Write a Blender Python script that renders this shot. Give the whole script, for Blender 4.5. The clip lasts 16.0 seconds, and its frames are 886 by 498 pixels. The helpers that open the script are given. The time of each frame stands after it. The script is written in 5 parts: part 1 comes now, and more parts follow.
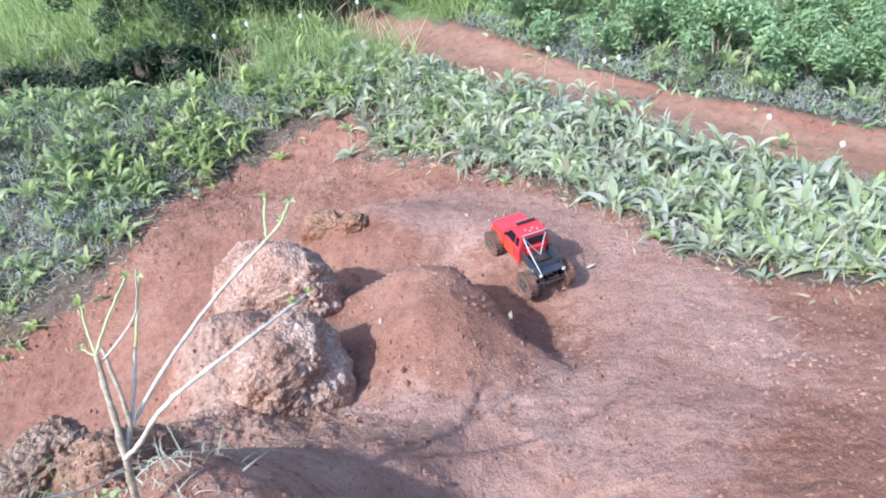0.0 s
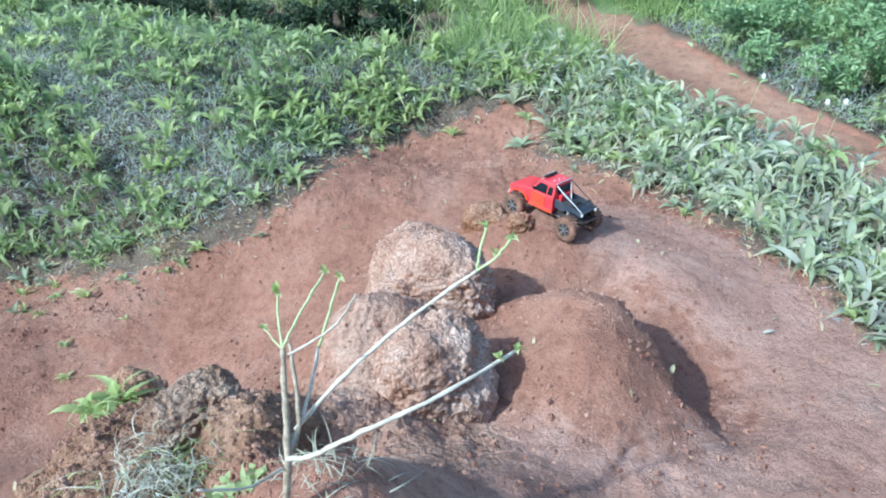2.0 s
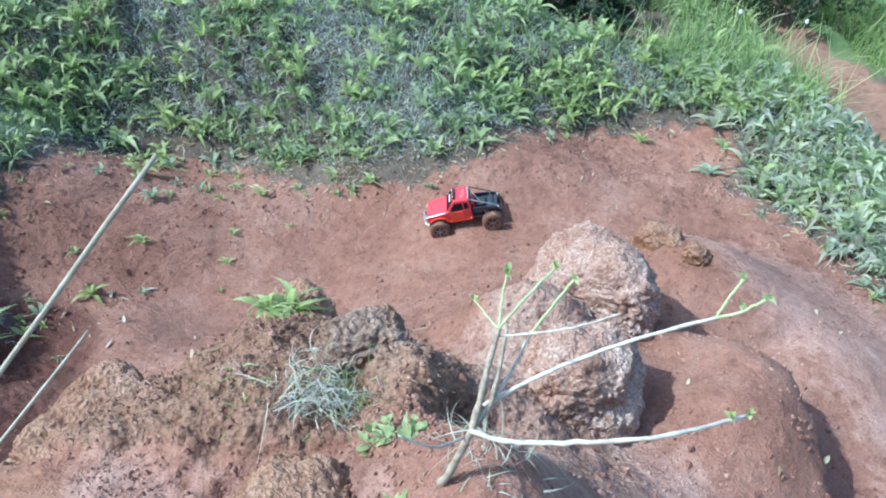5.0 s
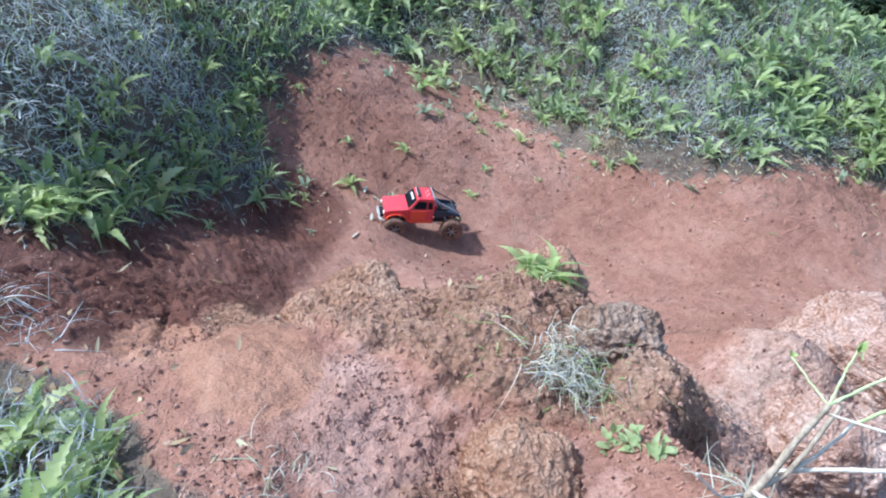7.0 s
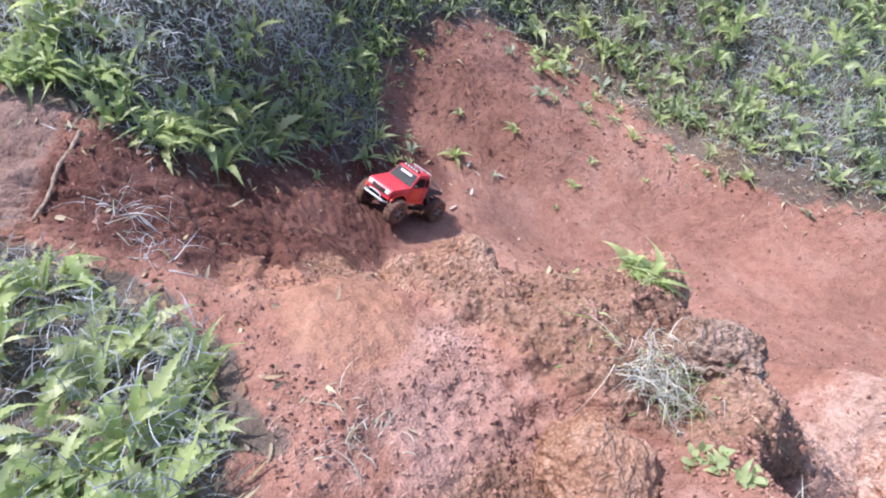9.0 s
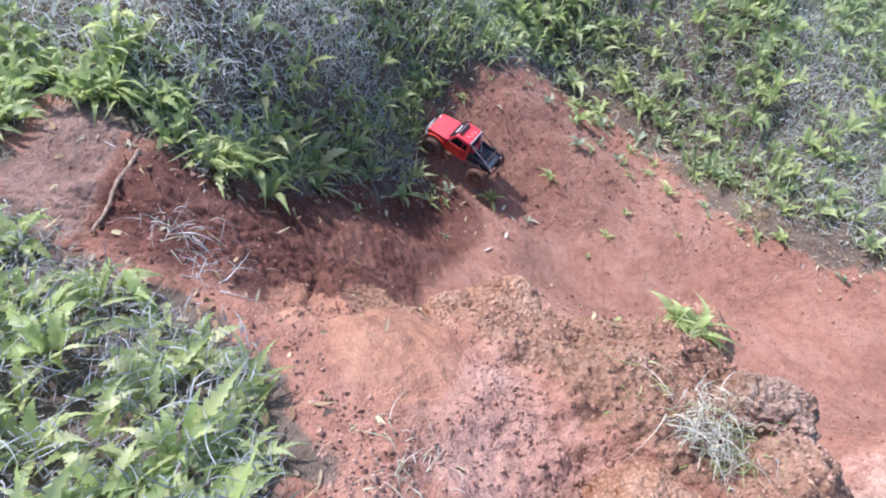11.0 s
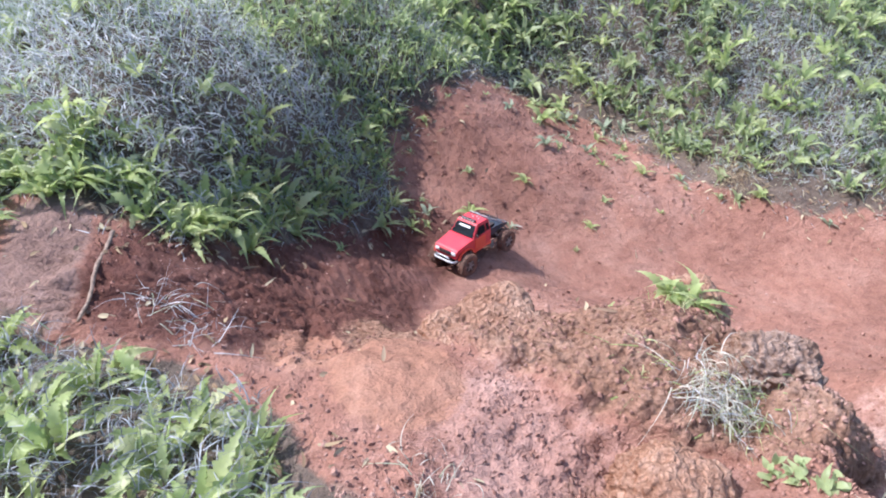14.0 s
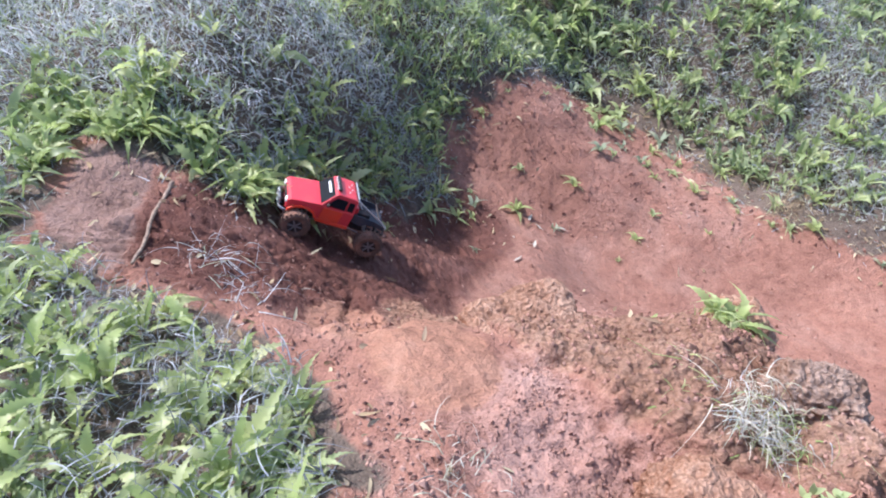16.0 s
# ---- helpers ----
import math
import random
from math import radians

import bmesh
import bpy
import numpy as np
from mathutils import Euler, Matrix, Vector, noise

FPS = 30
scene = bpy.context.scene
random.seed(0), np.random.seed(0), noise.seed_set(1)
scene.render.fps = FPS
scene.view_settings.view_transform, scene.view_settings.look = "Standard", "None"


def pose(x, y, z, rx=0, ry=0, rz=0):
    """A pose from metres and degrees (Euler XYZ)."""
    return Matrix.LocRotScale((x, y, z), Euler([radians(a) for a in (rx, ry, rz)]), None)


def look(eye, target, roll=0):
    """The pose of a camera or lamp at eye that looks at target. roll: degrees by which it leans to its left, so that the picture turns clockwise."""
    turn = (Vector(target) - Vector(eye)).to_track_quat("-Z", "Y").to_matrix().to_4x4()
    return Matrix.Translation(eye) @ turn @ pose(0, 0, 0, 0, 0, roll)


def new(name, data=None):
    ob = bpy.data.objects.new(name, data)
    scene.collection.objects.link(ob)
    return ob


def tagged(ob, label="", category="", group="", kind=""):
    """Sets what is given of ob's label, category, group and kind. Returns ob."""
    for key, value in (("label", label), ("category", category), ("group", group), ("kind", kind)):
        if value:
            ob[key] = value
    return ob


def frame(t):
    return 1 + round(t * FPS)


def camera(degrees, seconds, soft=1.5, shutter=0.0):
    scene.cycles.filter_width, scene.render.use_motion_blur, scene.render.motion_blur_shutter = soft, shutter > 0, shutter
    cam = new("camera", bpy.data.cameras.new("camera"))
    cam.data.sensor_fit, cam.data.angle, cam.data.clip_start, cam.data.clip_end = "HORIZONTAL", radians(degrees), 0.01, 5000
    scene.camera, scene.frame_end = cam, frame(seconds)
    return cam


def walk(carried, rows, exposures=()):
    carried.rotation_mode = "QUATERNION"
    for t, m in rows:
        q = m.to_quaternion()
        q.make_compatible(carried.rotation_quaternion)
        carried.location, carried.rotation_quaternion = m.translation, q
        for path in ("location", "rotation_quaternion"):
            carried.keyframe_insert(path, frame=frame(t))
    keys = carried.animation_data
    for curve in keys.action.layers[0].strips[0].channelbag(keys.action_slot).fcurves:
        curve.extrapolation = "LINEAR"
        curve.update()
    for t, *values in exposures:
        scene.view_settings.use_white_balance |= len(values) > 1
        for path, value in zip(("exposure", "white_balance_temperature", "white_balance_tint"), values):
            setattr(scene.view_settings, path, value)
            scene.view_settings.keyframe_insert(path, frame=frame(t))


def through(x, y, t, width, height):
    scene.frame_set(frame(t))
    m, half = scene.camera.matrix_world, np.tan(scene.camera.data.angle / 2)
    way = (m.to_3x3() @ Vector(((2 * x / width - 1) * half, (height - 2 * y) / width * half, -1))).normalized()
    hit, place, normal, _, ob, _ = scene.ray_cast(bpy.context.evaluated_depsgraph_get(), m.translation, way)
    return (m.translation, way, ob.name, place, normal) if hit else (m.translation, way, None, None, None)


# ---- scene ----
cam = camera(66.0, 16.0, soft=2.0)
PATH = [
    (0, (0.115, 0.0, 2.945), (0.036, 1.367, 1.839), -5.9),
    (0.5, (-0.003, 0.106, 2.956), (-0.09, 1.436, 1.806), -2.9),
    (1, (-0.052, 0.138, 2.952), (-0.321, 1.423, 1.78), -2.5),
    (1.5, (-0.062, 0.141, 2.961), (-0.423, 1.415, 1.801), -2.4),
    (2, (-0.07, 0.156, 2.973), (-0.463, 1.44, 1.835), -1.4),
    (2.5, (-0.07, 0.172, 2.972), (-0.466, 1.457, 1.837), -2.1),
    (3, (-0.105, 0.165, 2.972), (-0.539, 1.437, 1.837), 0.6),
    (3.2, (-0.135, 0.161, 2.969), (-0.571, 1.422, 1.822), 1.9),
    (5.3, (-0.305, 0.08, 3.002), (-0.984, 1.137, 1.768), 8.3),
    (5.5, (-0.328, 0.077, 2.995), (-1.029, 1.082, 1.731), 8.7),
    (6, (-0.382, 0.038, 2.996), (-1.176, 0.906, 1.686), 9.3),
    (6.5, (-0.457, -0.017, 2.988), (-1.26, 0.752, 1.624), 9.9),
    (7, (-0.509, -0.084, 2.994), (-1.394, 0.64, 1.656), 12.5),
    (7.5, (-0.528, -0.119, 2.983), (-1.421, 0.568, 1.632), 14.9),
    (8, (-0.539, -0.136, 2.987), (-1.45, 0.524, 1.634), 14.6),
    (8.5, (-0.546, -0.156, 2.986), (-1.494, 0.383, 1.605), 12.2),
    (9, (-0.539, -0.152, 2.974), (-1.465, 0.378, 1.575), 14.5),
    (9.2, (-0.538, -0.151, 2.978), (-1.456, 0.389, 1.577), 14.7),
    (11.3, (-0.552, -0.271, 2.947), (-1.59, 0.241, 1.622), 15.6),
    (11.5, (-0.553, -0.259, 2.956), (-1.59, 0.266, 1.635), 14.5),
    (12, (-0.546, -0.232, 2.972), (-1.587, 0.304, 1.659), 12.1),
    (12.5, (-0.517, -0.231, 2.997), (-1.656, 0.269, 1.754), 3.6),
    (13, (-0.522, -0.215, 2.968), (-1.571, 0.34, 1.668), 5.1),
    (13.5, (-0.512, -0.213, 2.966), (-1.585, 0.323, 1.677), 2.9),
    (14, (-0.516, -0.223, 2.959), (-1.58, 0.31, 1.663), 4.6),
    (14.5, (-0.518, -0.234, 2.952), (-1.585, 0.29, 1.653), 5.2),
    (15, (-0.519, -0.253, 2.94), (-1.573, 0.25, 1.624), 7.5),
    (15.5, (-0.516, -0.277, 2.935), (-1.588, 0.194, 1.621), 8.4),
    (16, (-0.514, -0.287, 2.935), (-1.598, 0.171, 1.625), 9.0),
]
walk(cam, [(t, look(eye, target, roll)) for t, eye, target, roll in PATH],
     exposures=[(0.0, 1.06, 5650, 7), (0.7, 1.06, 5580, 5), (1.4, 0.93, 5270, -8), (3.2, 0.88, 5240, -8), (5.3, 0.87, 5080, -7), (6.2, 0.86, 5060, -9), (7.0, 0.91, 5300, 2), (9.0, 1.03, 5930, 17), (11.3, 1.06, 5910, 16), (16.0, 1.06, 5900, 16)])

# ---- light: hazy sun over the camera's left shoulder, open sky ----
SUN_AZ, SUN_EL = 40.0, 46.0
world = bpy.data.worlds.new("sky")
scene.world = world
world.use_nodes = True
wn, wl = world.node_tree.nodes, world.node_tree.links
sky = wn.new("ShaderNodeTexSky")
sky.sky_type, sky.sun_disc = "NISHITA", False
sky.sun_elevation, sky.sun_rotation = radians(SUN_EL), radians(270 - SUN_AZ)
sky.air_density, sky.dust_density = 1.0, 2.0
wn["Background"].inputs["Strength"].default_value = 0.15
wl.new(sky.outputs["Color"], wn["Background"].inputs["Color"])
sun = new("sun", bpy.data.lights.new("sun", "SUN"))
sun.data.energy, sun.data.angle, sun.data.color = 3.2, radians(0.8), (1.0, 0.96, 0.92)
sun.matrix_basis = look((-8.8 * math.cos(radians(SUN_AZ)), -8.8 * math.sin(radians(SUN_AZ)), 8.8 * math.tan(radians(SUN_EL))), (0, 0, 0))


# ---- materials ----
def material(name, rough=0.8, metal=0.0, spec=0.4):
    m = bpy.data.materials.new(name)
    m.use_nodes = True
    b = m.node_tree.nodes["Principled BSDF"]
    b.inputs["Roughness"].default_value, b.inputs["Metallic"].default_value = rough, metal
    b.inputs["Specular IOR Level"].default_value = spec
    return m, m.node_tree.nodes, m.node_tree.links, b


def noise_node(n, l, scale, detail=4.0, rough=0.6, space="Object"):
    co = n.new("ShaderNodeTexCoord")
    x = n.new("ShaderNodeTexNoise")
    x.inputs["Scale"].default_value, x.inputs["Detail"].default_value, x.inputs["Roughness"].default_value = scale, detail, rough
    l.new(co.outputs[space], x.inputs["Vector"])
    return x


def ramp(n, l, source, stops):
    r = n.new("ShaderNodeValToRGB")
    while len(r.color_ramp.elements) < len(stops):
        r.color_ramp.elements.new(0.5)
    for e, (p, c) in zip(r.color_ramp.elements, stops):
        e.position, e.color = p, (*c, 1)
    l.new(source, r.inputs["Fac"])
    return r


def mix(n, l, fac, a, b, mode="MIX"):
    x = n.new("ShaderNodeMix")
    x.data_type, x.blend_type = "RGBA", mode
    for sock, v in ((x.inputs[0], fac), (x.inputs[6], a), (x.inputs[7], b)):
        if isinstance(v, (int, float)):
            sock.default_value = v
        elif isinstance(v, tuple):
            sock.default_value = (*v, 1)
        else:
            l.new(v, sock)
    return x.outputs[2]


def bump(n, l, b, height, strength, distance):
    x = n.new("ShaderNodeBump")
    x.inputs["Strength"].default_value, x.inputs["Distance"].default_value = strength, distance
    l.new(height, x.inputs["Height"])
    l.new(x.outputs["Normal"], b.inputs["Normal"])
    return x


def soil_material(name, dark, mid, pale, grain=1.0, relief=0.012, crumbly=0.55):
    m, n, l, b = material(name, 0.95, 0.0, 0.15)
    big = noise_node(n, l, 1.6, 5, 0.6)
    small = noise_node(n, l, 22 * grain, 6, 0.7)
    fine = noise_node(n, l, 140, 3, 0.6)
    base = ramp(n, l, big.outputs["Fac"], [(0.3, dark), (0.5, mid), (0.7, pale)])
    spots = ramp(n, l, small.outputs["Fac"], [(0.30, (0.42, 0.38, 0.36)), (0.45, (0.95, 0.95, 0.95)), (0.72, (1.3, 1.27, 1.25))])
    c = mix(n, l, 0.75, base.outputs["Color"], spots.outputs["Color"], "MULTIPLY")
    grit = ramp(n, l, fine.outputs["Fac"], [(0.32, (0.6, 0.56, 0.54)), (0.5, (1, 1, 1)), (0.7, (1.2, 1.2, 1.2))])
    c = mix(n, l, 0.6, c, grit.outputs["Color"], "MULTIPLY")
    co = n.new("ShaderNodeTexCoord")
    crumbs = n.new("ShaderNodeTexVoronoi")
    crumbs.inputs["Scale"].default_value = 34 * grain
    l.new(co.outputs["Object"], crumbs.inputs["Vector"])
    size = n.new("ShaderNodeMath")
    size.operation = "MULTIPLY"
    pick = ramp(n, l, crumbs.outputs["Color"], [(crumbly, (0, 0, 0)), (min(1.0, crumbly + 0.25), (1, 1, 1))])
    near = ramp(n, l, crumbs.outputs["Distance"], [(0.12, (1, 1, 1)), (0.26, (0, 0, 0))])
    l.new(pick.outputs["Color"], size.inputs[0])
    l.new(near.outputs["Color"], size.inputs[1])
    c = mix(n, l, size.outputs[0], c, mix(n, l, 1.0, c, (0.42, 0.36, 0.34), "MULTIPLY"))
    l.new(c, b.inputs["Base Color"])
    add = n.new("ShaderNodeMath")
    add.operation = "MULTIPLY_ADD"
    l.new(fine.outputs["Fac"], add.inputs[0])
    add.inputs[1].default_value = 0.35
    l.new(small.outputs["Fac"], add.inputs[2])
    bump(n, l, b, add.outputs[0], 0.9, relief)
    return m



TRODDEN = soil_material("trodden_tan_earth", (0.20, 0.112, 0.080), (0.26, 0.152, 0.112), (0.32, 0.20, 0.155), 0.8, 0.008, 0.8)


ZONES = [  # name, dark, mid, pale, how crusty
    ("dusty", (0.28, 0.155, 0.122), (0.36, 0.215, 0.173), (0.44, 0.285, 0.238), 0.0),
    # damp earth, painted darker still for shade below the bank
    ("damp_shade", (0.085, 0.038, 0.030), (0.135, 0.062, 0.048), (0.20, 0.105, 0.085), 0.1),
    ("crusted", (0.22, 0.124, 0.083), (0.32, 0.195, 0.138), (0.42, 0.285, 0.212), 1.0),
    ("apron", (0.30, 0.175, 0.13), (0.43, 0.28, 0.225), (0.52, 0.38, 0.32), 0.8),
    ("packed", (0.28, 0.142, 0.095), (0.34, 0.182, 0.125), (0.39, 0.235, 0.172), 0.0),
    ("clay", (0.18, 0.112, 0.090), (0.255, 0.168, 0.139), (0.33, 0.232, 0.198), 0.35),
    # leaf mould, its colour also carrying the shadow in gaps between plants
    ("mould_shade", (0.08, 0.062, 0.050), (0.13, 0.103, 0.083), (0.20, 0.155, 0.125), 0.2),
    ("meadow", (0.06, 0.10, 0.04), (0.12, 0.17, 0.07), (0.19, 0.22, 0.11), 0.0),
]


def ground_material():
    """Red earth whose zones run into one another with ragged edges."""
    m, n, l, b = material("red_earth", 0.95, 0.0, 0.15)
    big, patchy = noise_node(n, l, 1.6, 5, 0.6), noise_node(n, l, 7.0, 4, 0.65)
    small, fine = noise_node(n, l, 24, 6, 0.7), noise_node(n, l, 140, 3, 0.6)

    def maths(kind, p, q):
        x = n.new("ShaderNodeMath")
        x.operation = kind
        for sock, v in ((x.inputs[0], p), (x.inputs[1], q)):
            if isinstance(v, (int, float)):
                sock.default_value = v
            else:
                l.new(v, sock)
        return x.outputs[0]

    edge = maths("ADD", maths("MULTIPLY", patchy.outputs["Fac"], 0.7), maths("MULTIPLY", small.outputs["Fac"], 0.9))
    edge = maths("SUBTRACT", edge, 0.8)
    blotch = maths("ADD", maths("MULTIPLY", big.outputs["Fac"], 0.55), maths("MULTIPLY", patchy.outputs["Fac"], 0.45))
    c = ramp(n, l, blotch, [(0.32, (0.20, 0.098, 0.071)), (0.5, (0.295, 0.153, 0.113)), (0.68, (0.37, 0.219, 0.170))]).outputs["Color"]
    crusty = 0.0
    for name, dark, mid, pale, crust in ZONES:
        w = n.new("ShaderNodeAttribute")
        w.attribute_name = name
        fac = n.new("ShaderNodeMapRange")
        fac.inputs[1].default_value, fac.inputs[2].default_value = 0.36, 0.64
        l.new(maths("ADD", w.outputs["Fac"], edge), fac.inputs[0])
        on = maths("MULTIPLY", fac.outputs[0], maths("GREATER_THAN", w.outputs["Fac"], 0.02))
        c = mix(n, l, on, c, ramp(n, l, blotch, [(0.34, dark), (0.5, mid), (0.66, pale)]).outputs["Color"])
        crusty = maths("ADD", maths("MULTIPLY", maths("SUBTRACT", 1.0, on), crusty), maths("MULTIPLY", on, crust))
    spots = ramp(n, l, small.outputs["Fac"], [(0.30, (0.55, 0.50, 0.48)), (0.45, (0.95, 0.95, 0.95)), (0.72, (1.25, 1.23, 1.21))])
    c = mix(n, l, 0.7, c, spots.outputs["Color"], "MULTIPLY")
    grit = ramp(n, l, fine.outputs["Fac"], [(0.32, (0.62, 0.58, 0.56)), (0.5, (1, 1, 1)), (0.7, (1.2, 1.2, 1.2))])
    c = mix(n, l, 0.6, c, grit.outputs["Color"], "MULTIPLY")
    co = n.new("ShaderNodeTexCoord")
    warp = n.new("ShaderNodeVectorMath")
    warp.operation = "MULTIPLY_ADD"
    l.new(small.outputs["Color"], warp.inputs[0])
    warp.inputs[1].default_value = (0.03, 0.03, 0.03)
    l.new(co.outputs["Object"], warp.inputs[2])
    knobs = n.new("ShaderNodeTexVoronoi")
    knobs.inputs["Scale"].default_value = 52
    l.new(warp.outputs[0], knobs.inputs["Vector"])
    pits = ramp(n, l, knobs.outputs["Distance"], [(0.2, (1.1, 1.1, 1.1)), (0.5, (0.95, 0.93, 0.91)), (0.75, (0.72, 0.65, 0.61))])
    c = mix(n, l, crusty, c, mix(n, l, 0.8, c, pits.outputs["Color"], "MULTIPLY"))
    l.new(c, b.inputs["Base Color"])
    h = maths("ADD", maths("MULTIPLY", fine.outputs["Fac"], 0.4), small.outputs["Fac"])
    h = maths("SUBTRACT", h, maths("MULTIPLY", knobs.outputs["Distance"], maths("ADD", maths("MULTIPLY", crusty, 0.7), 0.15)))
    bump(n, l, b, h, 0.9, 0.020)
    return m


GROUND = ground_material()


def crust_material(name, dark, mid, pale):
    """Baked earth: pale crust broken by dark pits and knobs."""
    m, n, l, b = material(name, 0.95, 0.0, 0.12)
    co = n.new("ShaderNodeTexCoord")
    warp = noise_node(n, l, 18, 3, 0.6)
    add = n.new("ShaderNodeVectorMath")
    add.operation = "MULTIPLY_ADD"
    l.new(warp.outputs["Color"], add.inputs[0])
    add.inputs[1].default_value = (0.05, 0.05, 0.05)
    l.new(co.outputs["Object"], add.inputs[2])
    knobs = n.new("ShaderNodeTexVoronoi")
    knobs.inputs["Scale"].default_value = 74
    l.new(add.outputs[0], knobs.inputs["Vector"])
    big = noise_node(n, l, 5, 5, 0.65)
    fine = noise_node(n, l, 120, 4, 0.65)
    base = ramp(n, l, big.outputs["Fac"], [(0.30, dark), (0.44, mid), (0.62, pale)])
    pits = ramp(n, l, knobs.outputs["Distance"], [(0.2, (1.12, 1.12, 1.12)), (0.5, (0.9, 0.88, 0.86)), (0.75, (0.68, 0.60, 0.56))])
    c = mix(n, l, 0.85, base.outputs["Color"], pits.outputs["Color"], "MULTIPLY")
    grit = ramp(n, l, fine.outputs["Fac"], [(0.34, (0.6, 0.56, 0.54)), (0.5, (1, 1, 1)), (0.68, (1.2, 1.2, 1.2))])
    c = mix(n, l, 0.7, c, grit.outputs["Color"], "MULTIPLY")
    # steep faces are tinted darker and redder than level ones
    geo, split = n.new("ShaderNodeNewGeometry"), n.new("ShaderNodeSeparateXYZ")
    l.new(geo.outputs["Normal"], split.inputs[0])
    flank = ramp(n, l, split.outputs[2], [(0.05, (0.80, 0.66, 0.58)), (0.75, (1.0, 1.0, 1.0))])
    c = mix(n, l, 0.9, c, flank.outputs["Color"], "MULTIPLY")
    l.new(c, b.inputs["Base Color"])
    h = n.new("ShaderNodeMath")
    h.operation = "MULTIPLY_ADD"
    l.new(knobs.outputs["Distance"], h.inputs[0])
    h.inputs[1].default_value = -1.0
    l.new(fine.outputs["Fac"], h.inputs[2])
    bump(n, l, b, h.outputs[0], 0.9, 0.010)
    return m


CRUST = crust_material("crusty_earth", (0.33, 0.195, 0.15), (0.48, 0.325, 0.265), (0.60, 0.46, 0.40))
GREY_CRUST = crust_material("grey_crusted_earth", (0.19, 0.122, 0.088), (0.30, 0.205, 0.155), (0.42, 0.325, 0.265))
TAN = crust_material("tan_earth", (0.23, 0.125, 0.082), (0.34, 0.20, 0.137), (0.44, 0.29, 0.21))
CLOD = soil_material("clods", (0.15, 0.073, 0.057), (0.215, 0.11, 0.085), (0.30, 0.17, 0.135), 2.0, 0.004, 0.98)
PEBBLE = soil_material("pebbles", (0.24, 0.13, 0.10), (0.33, 0.192, 0.15), (0.42, 0.29, 0.24), 2.0, 0.004, 0.98)


def leaf_material(name, colours, through=0.5, rough=0.42):
    """colours: stops over the random value of each leaf."""
    m, n, l, b = material(name, rough, 0.0, 0.38)
    geo = n.new("ShaderNodeNewGeometry")
    steps = [(k / max(1, len(colours) - 1), c) for k, c in enumerate(colours)]
    r = ramp(n, l, geo.outputs["Random Per Island"], steps)
    big = noise_node(n, l, 2.2, 3, 0.6, "Object")
    shade = ramp(n, l, big.outputs["Fac"], [(0.3, (0.82, 0.85, 0.84)), (0.6, (1.12, 1.1, 1.06))])
    c = mix(n, l, 1.0, r.outputs["Color"], shade.outputs["Color"], "MULTIPLY")
    l.new(c, b.inputs["Base Color"])
    t = n.new("ShaderNodeBsdfTranslucent")
    l.new(c, t.inputs["Color"])
    mx = n.new("ShaderNodeMixShader")
    mx.inputs[0].default_value = through
    out = n["Material Output"]
    l.new(b.outputs[0], mx.inputs[1])
    l.new(t.outputs[0], mx.inputs[2])
    l.new(mx.outputs[0], out.inputs["Surface"])
    return m


FERN = leaf_material("fern_leaf", [(0.15, 0.21, 0.10), (0.26, 0.34, 0.16), (0.37, 0.45, 0.21), (0.46, 0.52, 0.29), (0.31, 0.38, 0.21)])
FERN_BRIGHT = leaf_material("young_fern_leaf", [(0.24, 0.32, 0.12), (0.37, 0.46, 0.18), (0.48, 0.55, 0.25), (0.57, 0.60, 0.34)])
FERN_PALE = leaf_material("pale_fern_leaf", [(0.33, 0.40, 0.24), (0.46, 0.50, 0.33), (0.58, 0.60, 0.45), (0.34, 0.41, 0.28), (0.50, 0.52, 0.47), (0.42, 0.36, 0.28)])
GRASS = leaf_material("grass_blade", [(0.20, 0.30, 0.11), (0.34, 0.46, 0.17), (0.48, 0.57, 0.25), (0.62, 0.64, 0.38)])
BRUSH = leaf_material("dry_brush", [(0.32, 0.35, 0.39), (0.44, 0.47, 0.51), (0.60, 0.63, 0.67), (0.37, 0.40, 0.44), (0.36, 0.43, 0.29), (0.50, 0.53, 0.56)], 0.45, 0.5)
NEAR_BRUSH = leaf_material("grey_stems", [(0.12, 0.13, 0.16), (0.20, 0.22, 0.26), (0.42, 0.45, 0.50), (0.16, 0.17, 0.20), (0.26, 0.32, 0.20)], 0.3, 0.45)
HERB = leaf_material("herb_leaf", [(0.21, 0.26, 0.19), (0.32, 0.37, 0.28), (0.44, 0.48, 0.39), (0.36, 0.39, 0.43), (0.28, 0.34, 0.21), (0.50, 0.53, 0.53)])
STRAW = leaf_material("straw", [(0.27, 0.25, 0.20), (0.40, 0.38, 0.32), (0.52, 0.50, 0.44), (0.31, 0.34, 0.22)], 0.2, 0.7)
LITTER = leaf_material("dead_leaf", [(0.16, 0.10, 0.06), (0.30, 0.22, 0.13), (0.48, 0.42, 0.28), (0.22, 0.15, 0.1)], 0.1, 0.8)
SHRUB = leaf_material("shrub_leaf", [(0.12, 0.20, 0.09), (0.21, 0.32, 0.15), (0.30, 0.42, 0.22), (0.40, 0.50, 0.30)], 0.35, 0.5)
# near-black greens: the shade around these shrubs is put into the leaf colour
SHADED_SHRUB = leaf_material("shaded_shrub_leaf", [(0.018, 0.032, 0.016), (0.032, 0.055, 0.026), (0.055, 0.085, 0.04)], 0.2, 0.6)


